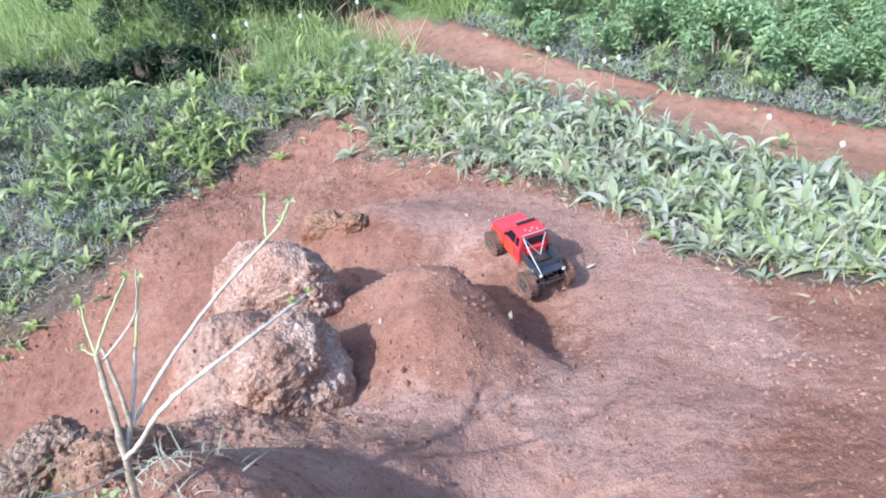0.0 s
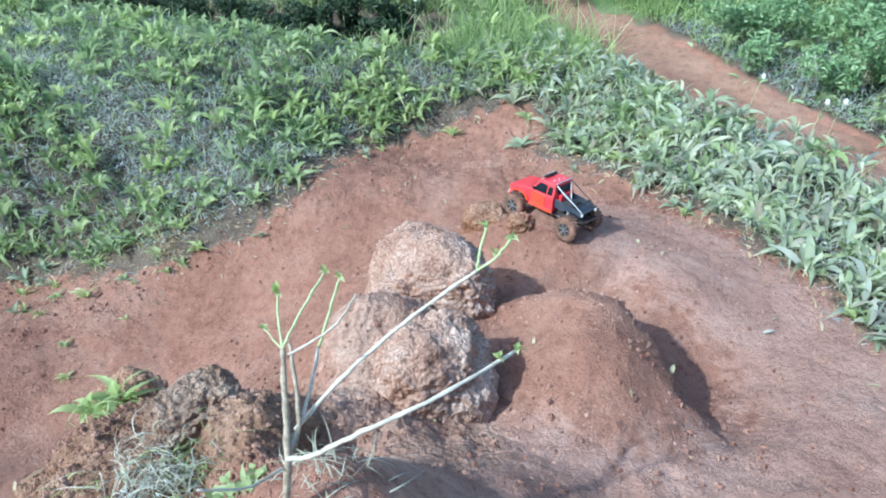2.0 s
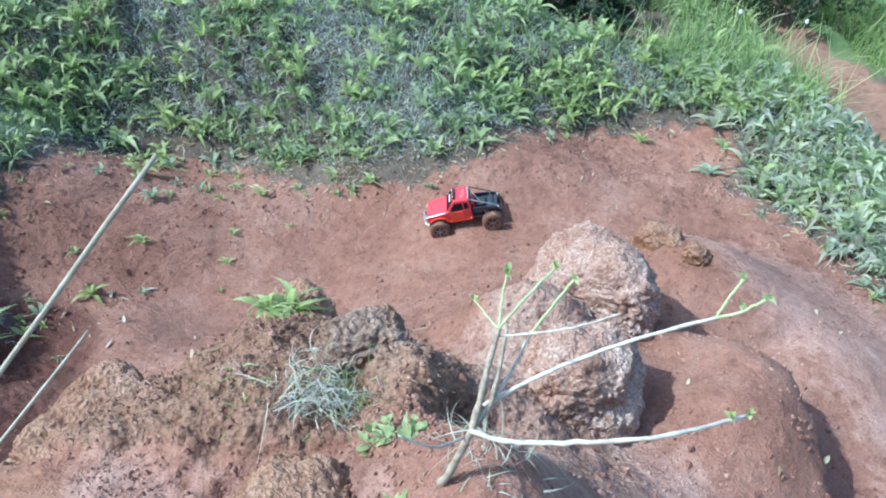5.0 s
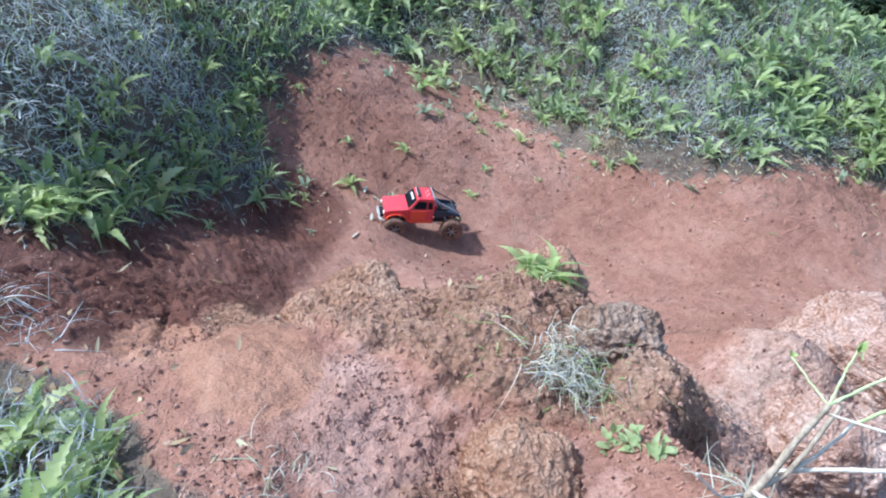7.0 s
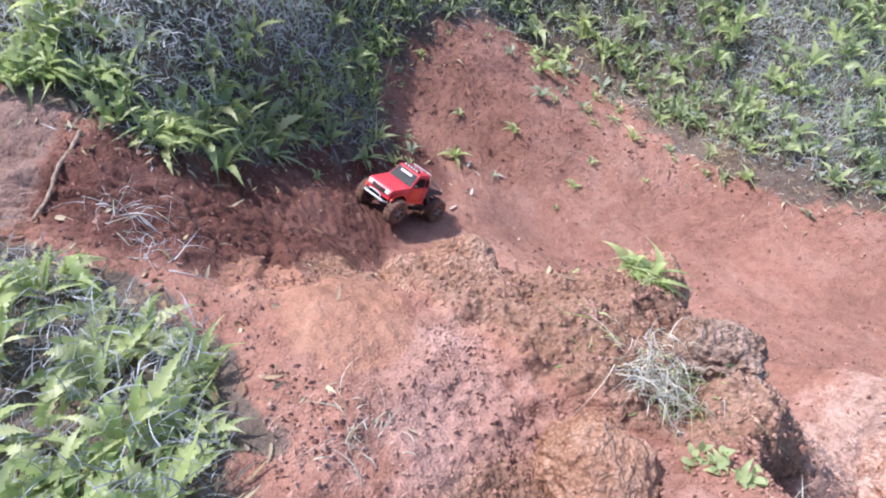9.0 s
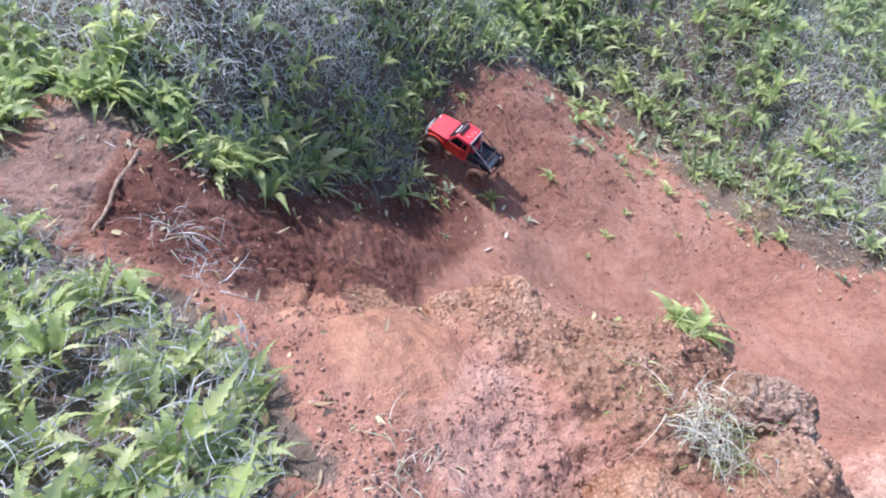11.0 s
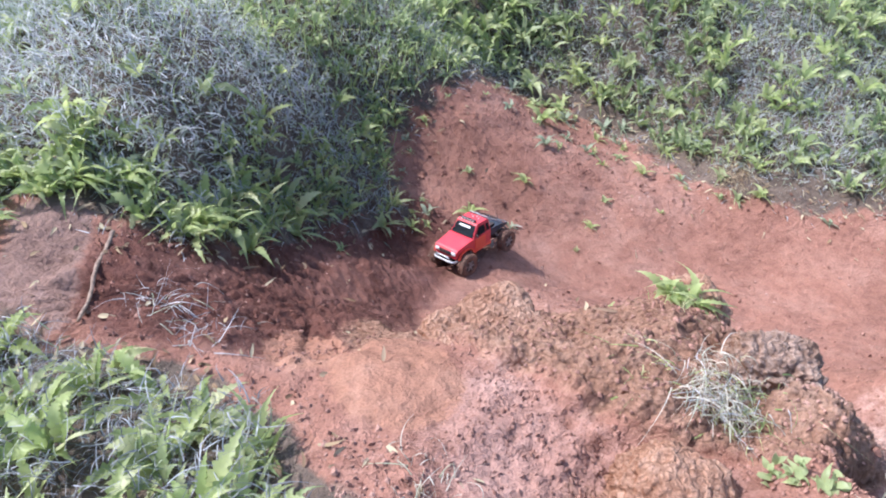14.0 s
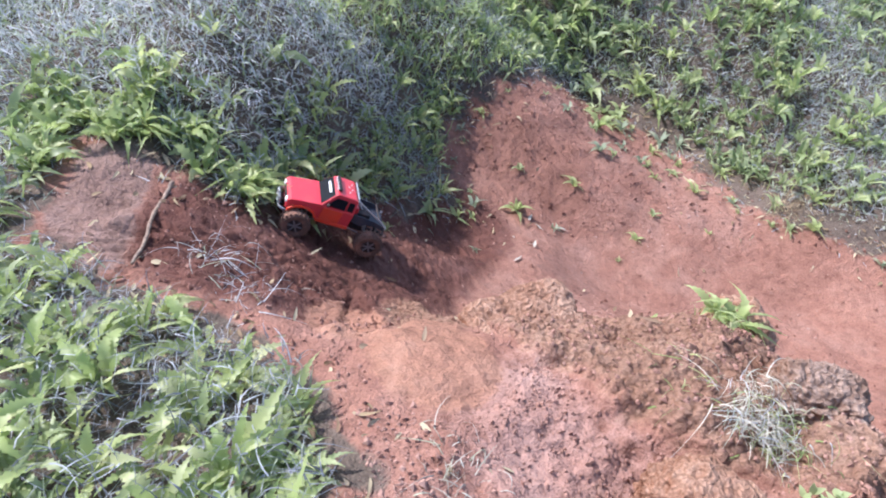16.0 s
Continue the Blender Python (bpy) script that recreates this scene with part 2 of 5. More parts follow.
def bark_material(name, dark, pale):
    m, n, l, b = material(name, 0.8, 0.0, 0.3)
    x = noise_node(n, l, 60, 4, 0.7)
    r = ramp(n, l, x.outputs["Fac"], [(0.3, dark), (0.65, pale)])
    l.new(r.outputs["Color"], b.inputs["Base Color"])
    bump(n, l, b, x.outputs["Fac"], 0.5, 0.003)
    return m


BARK = bark_material("grey_bark", (0.20, 0.15, 0.11), (0.45, 0.37, 0.29))
PALE_BARK = bark_material("pale_bark", (0.34, 0.29, 0.24), (0.60, 0.55, 0.49))
GREEN_BARK = bark_material("green_bark", (0.30, 0.36, 0.16), (0.52, 0.55, 0.33))
STALK_BARK = bark_material("straw_bark", (0.28, 0.22, 0.16), (0.46, 0.39, 0.31))
ROOT_BARK = bark_material("root_bark", (0.12, 0.08, 0.06), (0.32, 0.24, 0.18))


def paint_material(name, colour, rough=0.35, metal=0.0, dust=0.35, spec=0.5):
    m, n, l, b = material(name, rough, metal, spec)
    x = noise_node(n, l, 26, 5, 0.65)
    r = ramp(n, l, x.outputs["Fac"], [(0.45, (0, 0, 0)), (0.75, (dust, dust, dust))])
    c = mix(n, l, r.outputs["Color"], colour, (0.33, 0.17, 0.12))
    l.new(c, b.inputs["Base Color"])
    rr = n.new("ShaderNodeMapRange")
    rr.inputs[3].default_value, rr.inputs[4].default_value = rough, min(1.0, rough + 0.4)
    l.new(x.outputs["Fac"], rr.inputs[0])
    l.new(rr.outputs[0], b.inputs["Roughness"])
    return m


RED = paint_material("red_paint", (0.60, 0.028, 0.045), 0.38, 0.0, 0.18)
ORANGE_RED = paint_material("orange_red_paint", (0.72, 0.05, 0.02), 0.3, 0.0, 0.2)
BLACK = paint_material("black_plastic", (0.018, 0.018, 0.02), 0.5, 0.0, 0.25)
NAVY = paint_material("blue_black_panel", (0.022, 0.035, 0.055), 0.35, 0.0, 0.12)
GLASS = paint_material("tinted_window", (0.012, 0.02, 0.03), 0.2, 0.0, 0.05, 0.22)
SILVER = paint_material("silver_tube", (0.5, 0.52, 0.54), 0.35, 0.7, 0.15)
WHITE = paint_material("white_plastic", (0.75, 0.75, 0.74), 0.4, 0.0, 0.15)
TYRE = paint_material("dusty_tyre", (0.13, 0.08, 0.062), 0.9, 0.0, 1.0, 0.15)
for m in (RED, ORANGE_RED):
    m.node_tree.nodes["Principled BSDF"].inputs["Coat Weight"].default_value = 0.5
    m.node_tree.nodes["Principled BSDF"].inputs["Coat Roughness"].default_value = 0.12
STEEL = paint_material("steel", (0.35, 0.35, 0.36), 0.35, 0.9, 0.2)


# ---- mesh helpers ----
def mesh_of(name, verts, faces, mats, smooth=True):
    """A mesh from arrays; faces is an (n, 3) or (n, 4) array."""
    verts, faces = np.asarray(verts, np.float32), np.asarray(faces, np.int32)
    me = bpy.data.meshes.new(name)
    k = faces.shape[1]
    me.vertices.add(len(verts))
    me.vertices.foreach_set("co", verts.ravel())
    me.loops.add(faces.size)
    me.loops.foreach_set("vertex_index", faces.ravel())
    me.polygons.add(len(faces))
    me.polygons.foreach_set("loop_start", np.arange(0, faces.size, k, dtype=np.int32))
    me.polygons.foreach_set("use_smooth", np.full(len(faces), smooth))
    for m in mats:
        me.materials.append(m)
    me.update(calc_edges=True)
    me.validate()
    return me


def part(name, bm, mat, parent, label="", at=None, smooth=False):
    me = bpy.data.meshes.new(name)
    for f in bm.faces:
        f.smooth = smooth
    bm.to_mesh(me)
    bm.free()
    me.materials.append(mat)
    ob = new(name, me)
    ob.parent = parent
    if at is not None:
        ob.matrix_basis = at
    return tagged(ob, label)


def box(bm, x0, x1, y0, y1, z0, z1, bevel=0.003):
    r = bmesh.ops.create_cube(bm, size=1.0)
    for v in r["verts"]:
        v.co = Vector((x0 + (x1 - x0) * (v.co.x + 0.5), y0 + (y1 - y0) * (v.co.y + 0.5), z0 + (z1 - z0) * (v.co.z + 0.5)))
    if bevel:
        edges = list({e for v in r["verts"] for e in v.link_edges})
        bmesh.ops.bevel(bm, geom=edges, offset=bevel, segments=2, affect="EDGES", profile=0.5)
    return bm


def prism(bm, outline, y0, y1, inset=0.0, bevel=0.003):
    """A solid from an (x, z) outline between y0 and y1; outline rows may give their own half-width as a third value."""
    n = len(outline)
    sides = []
    for s, y in ((0, y0), (1, y1)):
        row = []
        for o in outline:
            yy = y if len(o) < 3 else (-o[2] if s == 0 else o[2])
            row.append(bm.verts.new((o[0], yy, o[1])))
        sides.append(row)
    faces = [bm.faces.new(sides[0]), bm.faces.new(list(reversed(sides[1])))]
    for k in range(n):
        faces.append(bm.faces.new((sides[0][k], sides[1][k], sides[1][(k + 1) % n], sides[0][(k + 1) % n])))
    bmesh.ops.recalc_face_normals(bm, faces=bm.faces)
    if bevel:
        edges = list({e for f in faces for e in f.edges})
        bmesh.ops.bevel(bm, geom=edges, offset=bevel, segments=2, affect="EDGES", profile=0.5)
    return bm


def tube(bm, points, radii, sides=7):
    """A tapered tube along points, closed at both ends."""
    pts = [Vector(p) for p in points]
    rings = []
    side = None
    for k, p in enumerate(pts):
        d = (pts[min(k + 1, len(pts) - 1)] - pts[max(k - 1, 0)]).normalized()
        if side is None:
            side = d.orthogonal().normalized()
        side = (side - d * side.dot(d)).normalized()
        up = d.cross(side)
        r = radii[k] if isinstance(radii, (list, tuple)) else radii
        rings.append([bm.verts.new(p + r * (math.cos(a) * side + math.sin(a) * up)) for a in (2 * math.pi * j / sides for j in range(sides))])
    for a, b in zip(rings, rings[1:]):
        for j in range(sides):
            bm.faces.new((a[j], a[(j + 1) % sides], b[(j + 1) % sides], b[j]))
    bm.faces.new(list(reversed(rings[0])))
    bm.faces.new(rings[-1])
    return bm


def bend(points, steps=5, wobble=0.0, seed=0):
    """A smooth line through points."""
    pts = [Vector(p) for p in points]
    rnd = random.Random(seed)
    out = []
    for k in range(len(pts) - 1):
        p0, p1, p2, p3 = pts[max(k - 1, 0)], pts[k], pts[k + 1], pts[min(k + 2, len(pts) - 1)]
        for j in range(steps):
            t = j / steps
            q = 0.5 * (2 * p1 + (p2 - p0) * t + (2 * p0 - 5 * p1 + 4 * p2 - p3) * t * t + (3 * p1 - p0 - 3 * p2 + p3) * t ** 3)
            out.append(q + Vector([rnd.uniform(-wobble, wobble) for _ in range(3)]))
    return out + [pts[-1]]


# ---- the lie of the land: a shoulder of bare red earth above a sunken lane ----
LAND = [  # x, y, length, width, turn, height
    (0.73, -0.35, 2.87, 1.69, 19, 0.90),   # shoulder on which the camera stands
    (-1.38, 0.61, 0.84, 0.41, 124, 0.22),  # broken ridge above the lane
    (-0.05, 1.86, 0.45, 0.33, 77, 0.32),   # spur
    (-0.86, 1.75, 0.22, 0.37, 114, 0.43),  # foot of the boulders
    (-3.45, -0.28, 1.25, 0.66, 13, 0.37),  # overgrown bank
    (-2.40, 1.54, 1.30, 0.83, 39, -0.77),  # bottom of the lane
    (-1.01, 3.11, 1.34, 0.51, 33, -0.27),  # back of the lane
    (-1.31, 4.07, 1.25, 0.51, 13, -0.33),
    (-3.79, 2.27, 1.51, 0.66, 28, -0.69),  # side gully
    (-2.54, 0.29, 0.61, 0.59, 87, -0.63),  # steep hollow
    (0.78, 4.00, 0.99, 0.50, -38, 0.16),   # grassy bank
    (-0.74, 0.89, 0.85, 0.31, -20, 0.62),  # crumbling edge
    (-2.54, 1.07, 0.30, 0.28, 0, 0.145),    # hump in the lane
    (-2.05, 2.48, 0.41, 0.28, 50, -0.08),
    (-0.51, 2.86, 0.48, 0.36, -3, 0.26),   # rise behind the boulders
    (-2.95, 1.36, 0.40, 0.31, -1, -0.03),
    (0.22, 2.56, 0.33, 0.32, 0, 0.11),
    (-3.9, 5.42, 2.0, 0.34, -4, -0.42),     # dark gully in the grass
    (-2.47, 0.39, 0.36, 0.27, 87, 0.28),   # step in the hollow
    (-1.45, 0.13, 0.20, 0.17, 30, 0.045),  # packed domes
    (-1.73, -0.06, 0.14, 0.11, 60, 0.035),
    (-0.65, 1.02, 0.16, 0.14, 20, -0.28),   # hollow behind the grey lump
    (0.12, 0.77, 0.42, 0.28, -20, -0.24),   # gentle fall towards the spur
    (-3.40, 0.90, 0.52, 0.46, 0, -0.24),    # open slope at the head of the gully
    (-0.66, 1.40, 0.25, 0.32, 0, 0.22),     # apron that buries the boulders' feet
    (-0.93, 0.86, 0.17, 0.17, 0, -0.25),    # saddle between the ridge and the grey lump
    (-1.15, 1.00, 0.16, 0.16, 0, -0.15),
    (-1.05, 0.55, 0.20, 0.20, 0, 0.05),
    (-0.70, 0.78, 0.15, 0.15, 0, -0.08),
    (-0.18, 1.10, 0.26, 0.20, -20, 0.15),
    (-0.30, 2.06, 0.32, 0.12, -8, 0.09),   # flat crest of the spur
]
BARE = [  # outline of the bare earth
    (3.6, 0.6), (3.2, 1.5), (2.4, 1.95), (1.43, 2.12), (1.1, 2.4), (0.86, 2.85), (0.5, 3.2), (0.3, 3.4), (-0.1, 3.86), (-0.55, 4.1), (-0.62, 4.5), (-0.94, 4.58),
    (-1.2, 4.38), (-1.6, 4.1), (-1.8, 3.85), (-1.88, 3.2), (-2.16, 2.87), (-2.6, 2.58), (-3.2, 2.47), (-3.75, 2.35), (-3.95, 1.95), (-3.8, 1.38), (-3.52, 0.84),
    (-3.05, 0.78), (-2.92, 0.5), (-2.8, 0.22), (-2.52, -0.08), (-2.44, -0.35), (-2.58, -0.62), (-2.75, -0.9), (-2.2, -1.0), (-1.9, -0.72), (-1.67, -0.38),
    (-1.36, -0.19), (-1.1, -0.15), (-0.9, -0.35), (-0.85, -0.9), (-0.6, -1.5), (0.1, -2.1), (0.9, -2.3), (1.7, -2.1), (2.5, -1.5), (3.2, -0.6),
]
TRAIL = [(-1.5, 6.75), (-1.15, 6.55), (-0.95, 6.4), (-0.4, 5.9), (0.12, 5.38), (0.78, 4.58), (1.4, 3.95), (1.95, 3.6), (2.45, 3.25), (4.0, 2.6), (7.0, 2.0)]


RIDGE = [(-1.76, 0.22), (-1.75, 0.38), (-1.73, 0.54), (-1.68, 0.69), (-1.57, 0.84), (-1.51, 1.02), (-1.40, 1.18), (-1.20, 1.29), (-0.98, 1.30), (-0.84, 1.22), (-0.72, 1.10)]

RIM = [(-1.76, -0.28), (-1.66, -0.10), (-1.64, 0.06), (-1.70, 0.24)]   # edge of the packed dome


FRONT = [(-0.80, 0.80), (-0.93, 0.69), (-1.05, 0.60), (-1.19, 0.525), (-1.30, 0.50), (-1.42, 0.43), (-1.56, 0.37), (-1.70, 0.30)]


def line_distance(x, y, line):
    best = np.full(np.shape(x), 1e9)
    for (x0, y0), (x1, y1) in zip(line, line[1:]):
        dx, dy = x1 - x0, y1 - y0
        t = np.clip(((x - x0) * dx + (y - y0) * dy) / (dx * dx + dy * dy), 0, 1)
        best = np.minimum(best, np.hypot(x - x0 - t * dx, y - y0 - t * dy))
    return best


def inside(x, y, outline):
    res = np.zeros(np.shape(x), bool)
    for (x0, y0), (x1, y1) in zip(outline, outline[1:] + outline[:1]):
        cross = (y0 > y) != (y1 > y)
        res ^= cross & (x < (x1 - x0) * (y - y0) / ((y1 - y0) if y1 != y0 else 1e-9) + x0)
    return res


MASS = FRONT + RIDGE[1:]   # the crusted earth between the two edges


def scarp(x, y, line, drop):
    """A sharp fall on the right-hand side of a line, which levels out again."""
    d, side = np.full(np.shape(x), 1e9), np.zeros(np.shape(x))
    along, total = np.zeros(np.shape(x)), 0.0
    for (x0, y0), (x1, y1) in zip(line, line[1:]):
        dx, dy = x1 - x0, y1 - y0
        n = math.hypot(dx, dy)
        t = np.clip(((x - x0) * dx + (y - y0) * dy) / (n * n), 0, 1)
        r = np.hypot(x - x0 - t * dx, y - y0 - t * dy)
        s = -((x - x0) * dy * -1 + (y - y0) * dx) / n
        side, along, d = np.where(r < d, s, side), np.where(r < d, total + t * n, along), np.minimum(d, r)
        total += n
    ends = np.clip(along / 0.25, 0, 1) * np.clip((total - along) / 0.35, 0, 1)
    wave = 0.02 * np.sin(along * 23) + 0.012 * np.sin(along * 51)
    beyond = -side + wave
    return drop * ends * (1 / (1 + np.exp(-np.clip(beyond / 0.014, -40, 40)))) * np.exp(-(np.clip(beyond, 0, 9) / 0.34) ** 2)


def height(x, y):
    x, y = np.asarray(x, float), np.asarray(y, float)
    z = 0.886 - 0.016 * np.clip(x, -6, 6) - 0.037 * np.clip(y, -3, 7)
    for cx, cy, a, b, turn, h in LAND:
        c, s = math.cos(radians(turn)), math.sin(radians(turn))
        u, v = (x - cx) * c + (y - cy) * s, -(x - cx) * s + (y - cy) * c
        z = z + h * np.exp(-((u / a) ** 2 + (v / b) ** 2))
    z = z - scarp(x, y, RIDGE[:8], 0.27) - scarp(x, y, RIM, 0.13) - scarp(x, y, FRONT, 0.055)
    z = z + 0.02 * inside(x, y, MASS)
    z = z - scarp(x, y, [(-0.34, 2.36), (-0.04, 2.20), (0.13, 2.0), (0.28, 1.80), (0.46, 1.56)], 0.18)
    far = np.clip((y - 5.2) / 4.0, 0, 1) * np.clip((-x + 1.0) / 3.0, 0, 1)
    z = z + 0.9 * far * far                                              # grass slope beyond
    z = z + 3.5 * np.clip((np.hypot(x, y) - 14) / 40, 0, 1) ** 2           # hills far off
    return z


def bare_depth(x, y):
    """How far inside the bare earth a place lies; negative among the plants."""
    d = line_distance(x, y, BARE + BARE[:1])
    return np.where(inside(x, y, BARE), d, -d)


def trail_depth(x, y):
    return 0.38 - line_distance(x, y, TRAIL)


LANE = [(1.2, 2.3), (0.35, 2.5), (-0.1, 2.9), (-0.7, 3.3), (-1.3, 3.15), (-1.9, 2.6), (-2.3, 2.05), (-2.6, 1.5), (-2.5, 0.8), (-2.3, 0.2)]


APRON = [(-0.86, 2.02), (-0.80, 1.75), (-0.70, 1.50), (-0.58, 1.30), (-0.40, 1.24)]


def relief(x, y):
    """Fine lumps: smooth in the lane, crumbling on the near edge, the ridge and the cut banks."""
    lane = np.clip(line_distance(x, y, LANE) / 0.35, 0, 1)
    crumb = np.clip(1.15 - line_distance(x, y, RIDGE) / 0.42, 0, 1)
    near = np.clip(1.1 - np.hypot(x + 1.05, y - 0.45) / 0.75, 0, 1)
    mass = np.where(inside(x, y, MASS), 1.0, 0.0)
    bank = np.clip(1.5 - line_distance(x, y, [(-2.75, 0.55), (-2.3, 0.1), (-2.1, -0.1), (-2.2, -0.6)]) / 0.32, 0, 1)
    apron = np.clip(1.2 - line_distance(x, y, APRON) / 0.33, 0, 1)
    packed = np.clip(np.hypot((x + 1.46) / 0.24, (y - 0.13) / 0.22) - 0.6, 0, 1)
    out = np.zeros(np.shape(x))
    flat = out.ravel()
    for k, (a, b, w, c, e, d, s, q) in enumerate(zip(*(q.ravel() for q in (x, y, lane, np.maximum(crumb, apron), near, bank, packed, mass)))):
        if abs(a + 1.2) > 3.6 or abs(b - 2.0) > 3.4:
            flat[k] = 0.03 * noise.noise((a * 1.3, b * 1.3, 3.0))
            continue
        big = noise.noise((a * 3.1, b * 3.1, 0.0))
        mid = noise.noise((a * 9.0, b * 9.0, 1.0))
        fin = noise.noise((a * 24.0, b * 24.0, 2.0))
        fin2 = noise.noise((a * 50.0, b * 50.0, 5.0))
        z = 0.02 * big + (0.3 + 0.8 * w) * (0.012 * mid + 0.007 * fin + 0.003 * fin2)
        m = max(0.8 * c, 0.6 * e, 1.15 * d, q) * s
        if m > 0.02:
            v = noise.voronoi((a * 34 + 0.6 * mid, b * 34 + 0.6 * fin, 4.0))[0]
            v2 = noise.voronoi((a * 66 + 0.5 * fin, b * 66, 7.0))[0]
            hole = noise.noise((a * 13.0, b * 13.0, 9.0)) + 0.3 * fin
            z += m * (0.030 * (0.42 - v[0]) + 0.024 * (0.42 - v2[0]) + 0.016 * mid - 0.03 * max(0.0, hole - 0.40))
        flat[k] = z
    return flat.reshape(np.shape(x))


def axis(fine0, fine1, step, close0, close1, close, far):
    """Grid lines: closest on the near shoulder, fine round the lane, then ever wider to the horizon."""
    core = np.concatenate([np.arange(fine0, close0 - close / 2, step), np.arange(close0, close1, close), np.arange(close1, fine1 + step / 2, step)])
    out, d, p = [], step, 0.0
    while p < far:
        d *= 1.22
        p += d
        out.append(p)
    out = np.array(out)
    return np.concatenate([core[0] - out[::-1], core, core[-1] + out])


gx, gy = axis(-4.3, 2.8, 0.022, -2.2, -0.5, 0.0085, 400), axis(-0.9, 4.7, 0.022, -0.3, 1.45, 0.0085, 400)
X, Y = np.meshgrid(gx, gy, indexing="ij")
Z = height(X, Y) + relief(X, Y)
Z -= 0.10 * np.clip(trail_depth(X, Y) / 0.2, 0, 1)
NX, NY = len(gx), len(gy)
idx = np.arange(NX * NY).reshape(NX, NY)
quads = np.stack([idx[:-1, :-1], idx[1:, :-1], idx[1:, 1:], idx[:-1, 1:]], -1).reshape(-1, 4)
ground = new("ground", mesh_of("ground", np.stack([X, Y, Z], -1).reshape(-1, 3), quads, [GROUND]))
ragged = 0.05 * np.sin(X * 31 + 2 * np.sin(Y * 17)) + 0.05 * np.sin(Y * 27 + 2 * np.sin(X * 13))


def zone(name, within, soft=0.10):
    """Writes a weight that runs from 0 outside to 1 inside, half at the edge."""
    w = np.clip(0.5 + np.asarray(within) / (2 * soft), 0, 1)
    ground.data.attributes.new(name, "FLOAT", "POINT").data.foreach_set("value", w.astype(np.float32).ravel())


bare = bare_depth(X, Y)
mass = np.where(inside(X, Y, MASS), 1, -1) * line_distance(X, Y, MASS + MASS[:1])
zone("dusty", 0.36 - np.minimum(line_distance(X, Y, [(-1.2, 0.28), (-0.95, 0.3), (-0.8, 0.5)]) + 0.16, np.minimum(line_distance(X, Y, [(-0.3, 1.15), (0.1, 0.95), (0.5, 1.25), (0.9, 1.75), (0.85, 2.3), (0.35, 2.75), (-0.25, 3.1)]), line_distance(X, Y, [(-0.9, 1.35), (-0.75, 1.25)]) + 0.2)), 0.22)
# hollow under the bank: damp soil with some of its shade in the colour
zone("damp_shade", 0.35 - line_distance(X, Y, [(-2.85, 0.72), (-2.55, 0.40), (-2.25, 0.10), (-2.05, -0.02), (-2.15, -0.32)]), 0.12)
zone("crusted", np.where((X < -0.7) & (bare > 0), np.maximum.reduce([0.15 - line_distance(X, Y, RIDGE), mass, 0.20 - np.hypot(X + 0.75, Y - 0.35)]), -1))
zone("apron", 0.19 - line_distance(X, Y, APRON))
zone("packed", 0.17 * (1 - np.minimum(np.hypot((X + 1.45) / 0.22, (Y - 0.13) / 0.18), np.hypot((X + 1.73) / 0.15, (Y + 0.06) / 0.12))), 0.05)
zone("clay", 0.13 - line_distance(X, Y, [(-2.55, -0.72), (-2.3, -0.78), (-2.05, -0.80)]), 0.05)
# ground beneath the plants: litter tone plus painted shade
zone("mould_shade", np.minimum(-bare + 0.02 + 0.5 * ragged, -trail_depth(X, Y)), 0.07)
zone("meadow", np.minimum(np.maximum(np.abs(X + 1.6) - 4.6, np.abs(Y - 2.3) - 3.9) + ragged, -bare), 0.3)
tagged(ground, "bare red volcanic soil with a sunken lane and banks", "ground", kind="structure")


def sample(xs, ys):
    """Heights of the finished ground at places."""
    xs, ys = np.asarray(xs, float), np.asarray(ys, float)
    i = np.clip(np.searchsorted(gx, xs) - 1, 0, NX - 2)
    j = np.clip(np.searchsorted(gy, ys) - 1, 0, NY - 2)
    u, v = (xs - gx[i]) / (gx[i + 1] - gx[i]), (ys - gy[j]) / (gy[j + 1] - gy[j])
    return Z[i, j] * (1 - u) * (1 - v) + Z[i + 1, j] * u * (1 - v) + Z[i, j + 1] * (1 - u) * v + Z[i + 1, j + 1] * u * v


def z_at(x, y):
    return float(sample([x], [y])[0])


# ---- the trodden trail beyond the bank ----
def trail_sheet():
    line = []
    for (x0, y0), (x1, y1) in zip(TRAIL, TRAIL[1:]):
        n = max(2, int(math.hypot(x1 - x0, y1 - y0) / 0.06))
        line += [(x0 + (x1 - x0) * k / n, y0 + (y1 - y0) * k / n) for k in range(n)]
    line = np.array(line + TRAIL[-1:])
    for _ in range(6):
        line[1:-1] = (line[:-2] + 2 * line[1:-1] + line[2:]) / 4
    d = np.gradient(line, axis=0)
    d /= np.linalg.norm(d, axis=1)[:, None]
    s = np.linspace(-1, 1, 17)
    k = np.arange(len(line))[:, None]
    wide = 0.37 + 0.03 * np.sin(k * 0.31) + 0.025 * np.sin(k * 0.83 + 3 * (s[None, :] > 0)) + 0.012 * np.sin(k * 2.3 + 2 * (s[None, :] > 0))
    x = line[:, :1] - d[:, 1:] * s * wide
    y = line[:, 1:] + d[:, :1] * s * wide
    z = sample(x, y) + 0.03 - 0.05 * np.abs(s[None, :]) ** 4 + 0.006 * np.sin(k * 1.7 + s * 9)
    i = np.arange(x.size).reshape(x.shape)
    f = np.stack([i[:-1, :-1], i[:-1, 1:], i[1:, 1:], i[1:, :-1]], -1).reshape(-1, 4)
    ob = new("trail", mesh_of("trail", np.stack([x, y, z], -1).reshape(-1, 3), f, [TRODDEN]))
    return tagged(ob, "narrow trodden trail of tan earth between the plants", "trail", kind="structure")


trail_sheet()


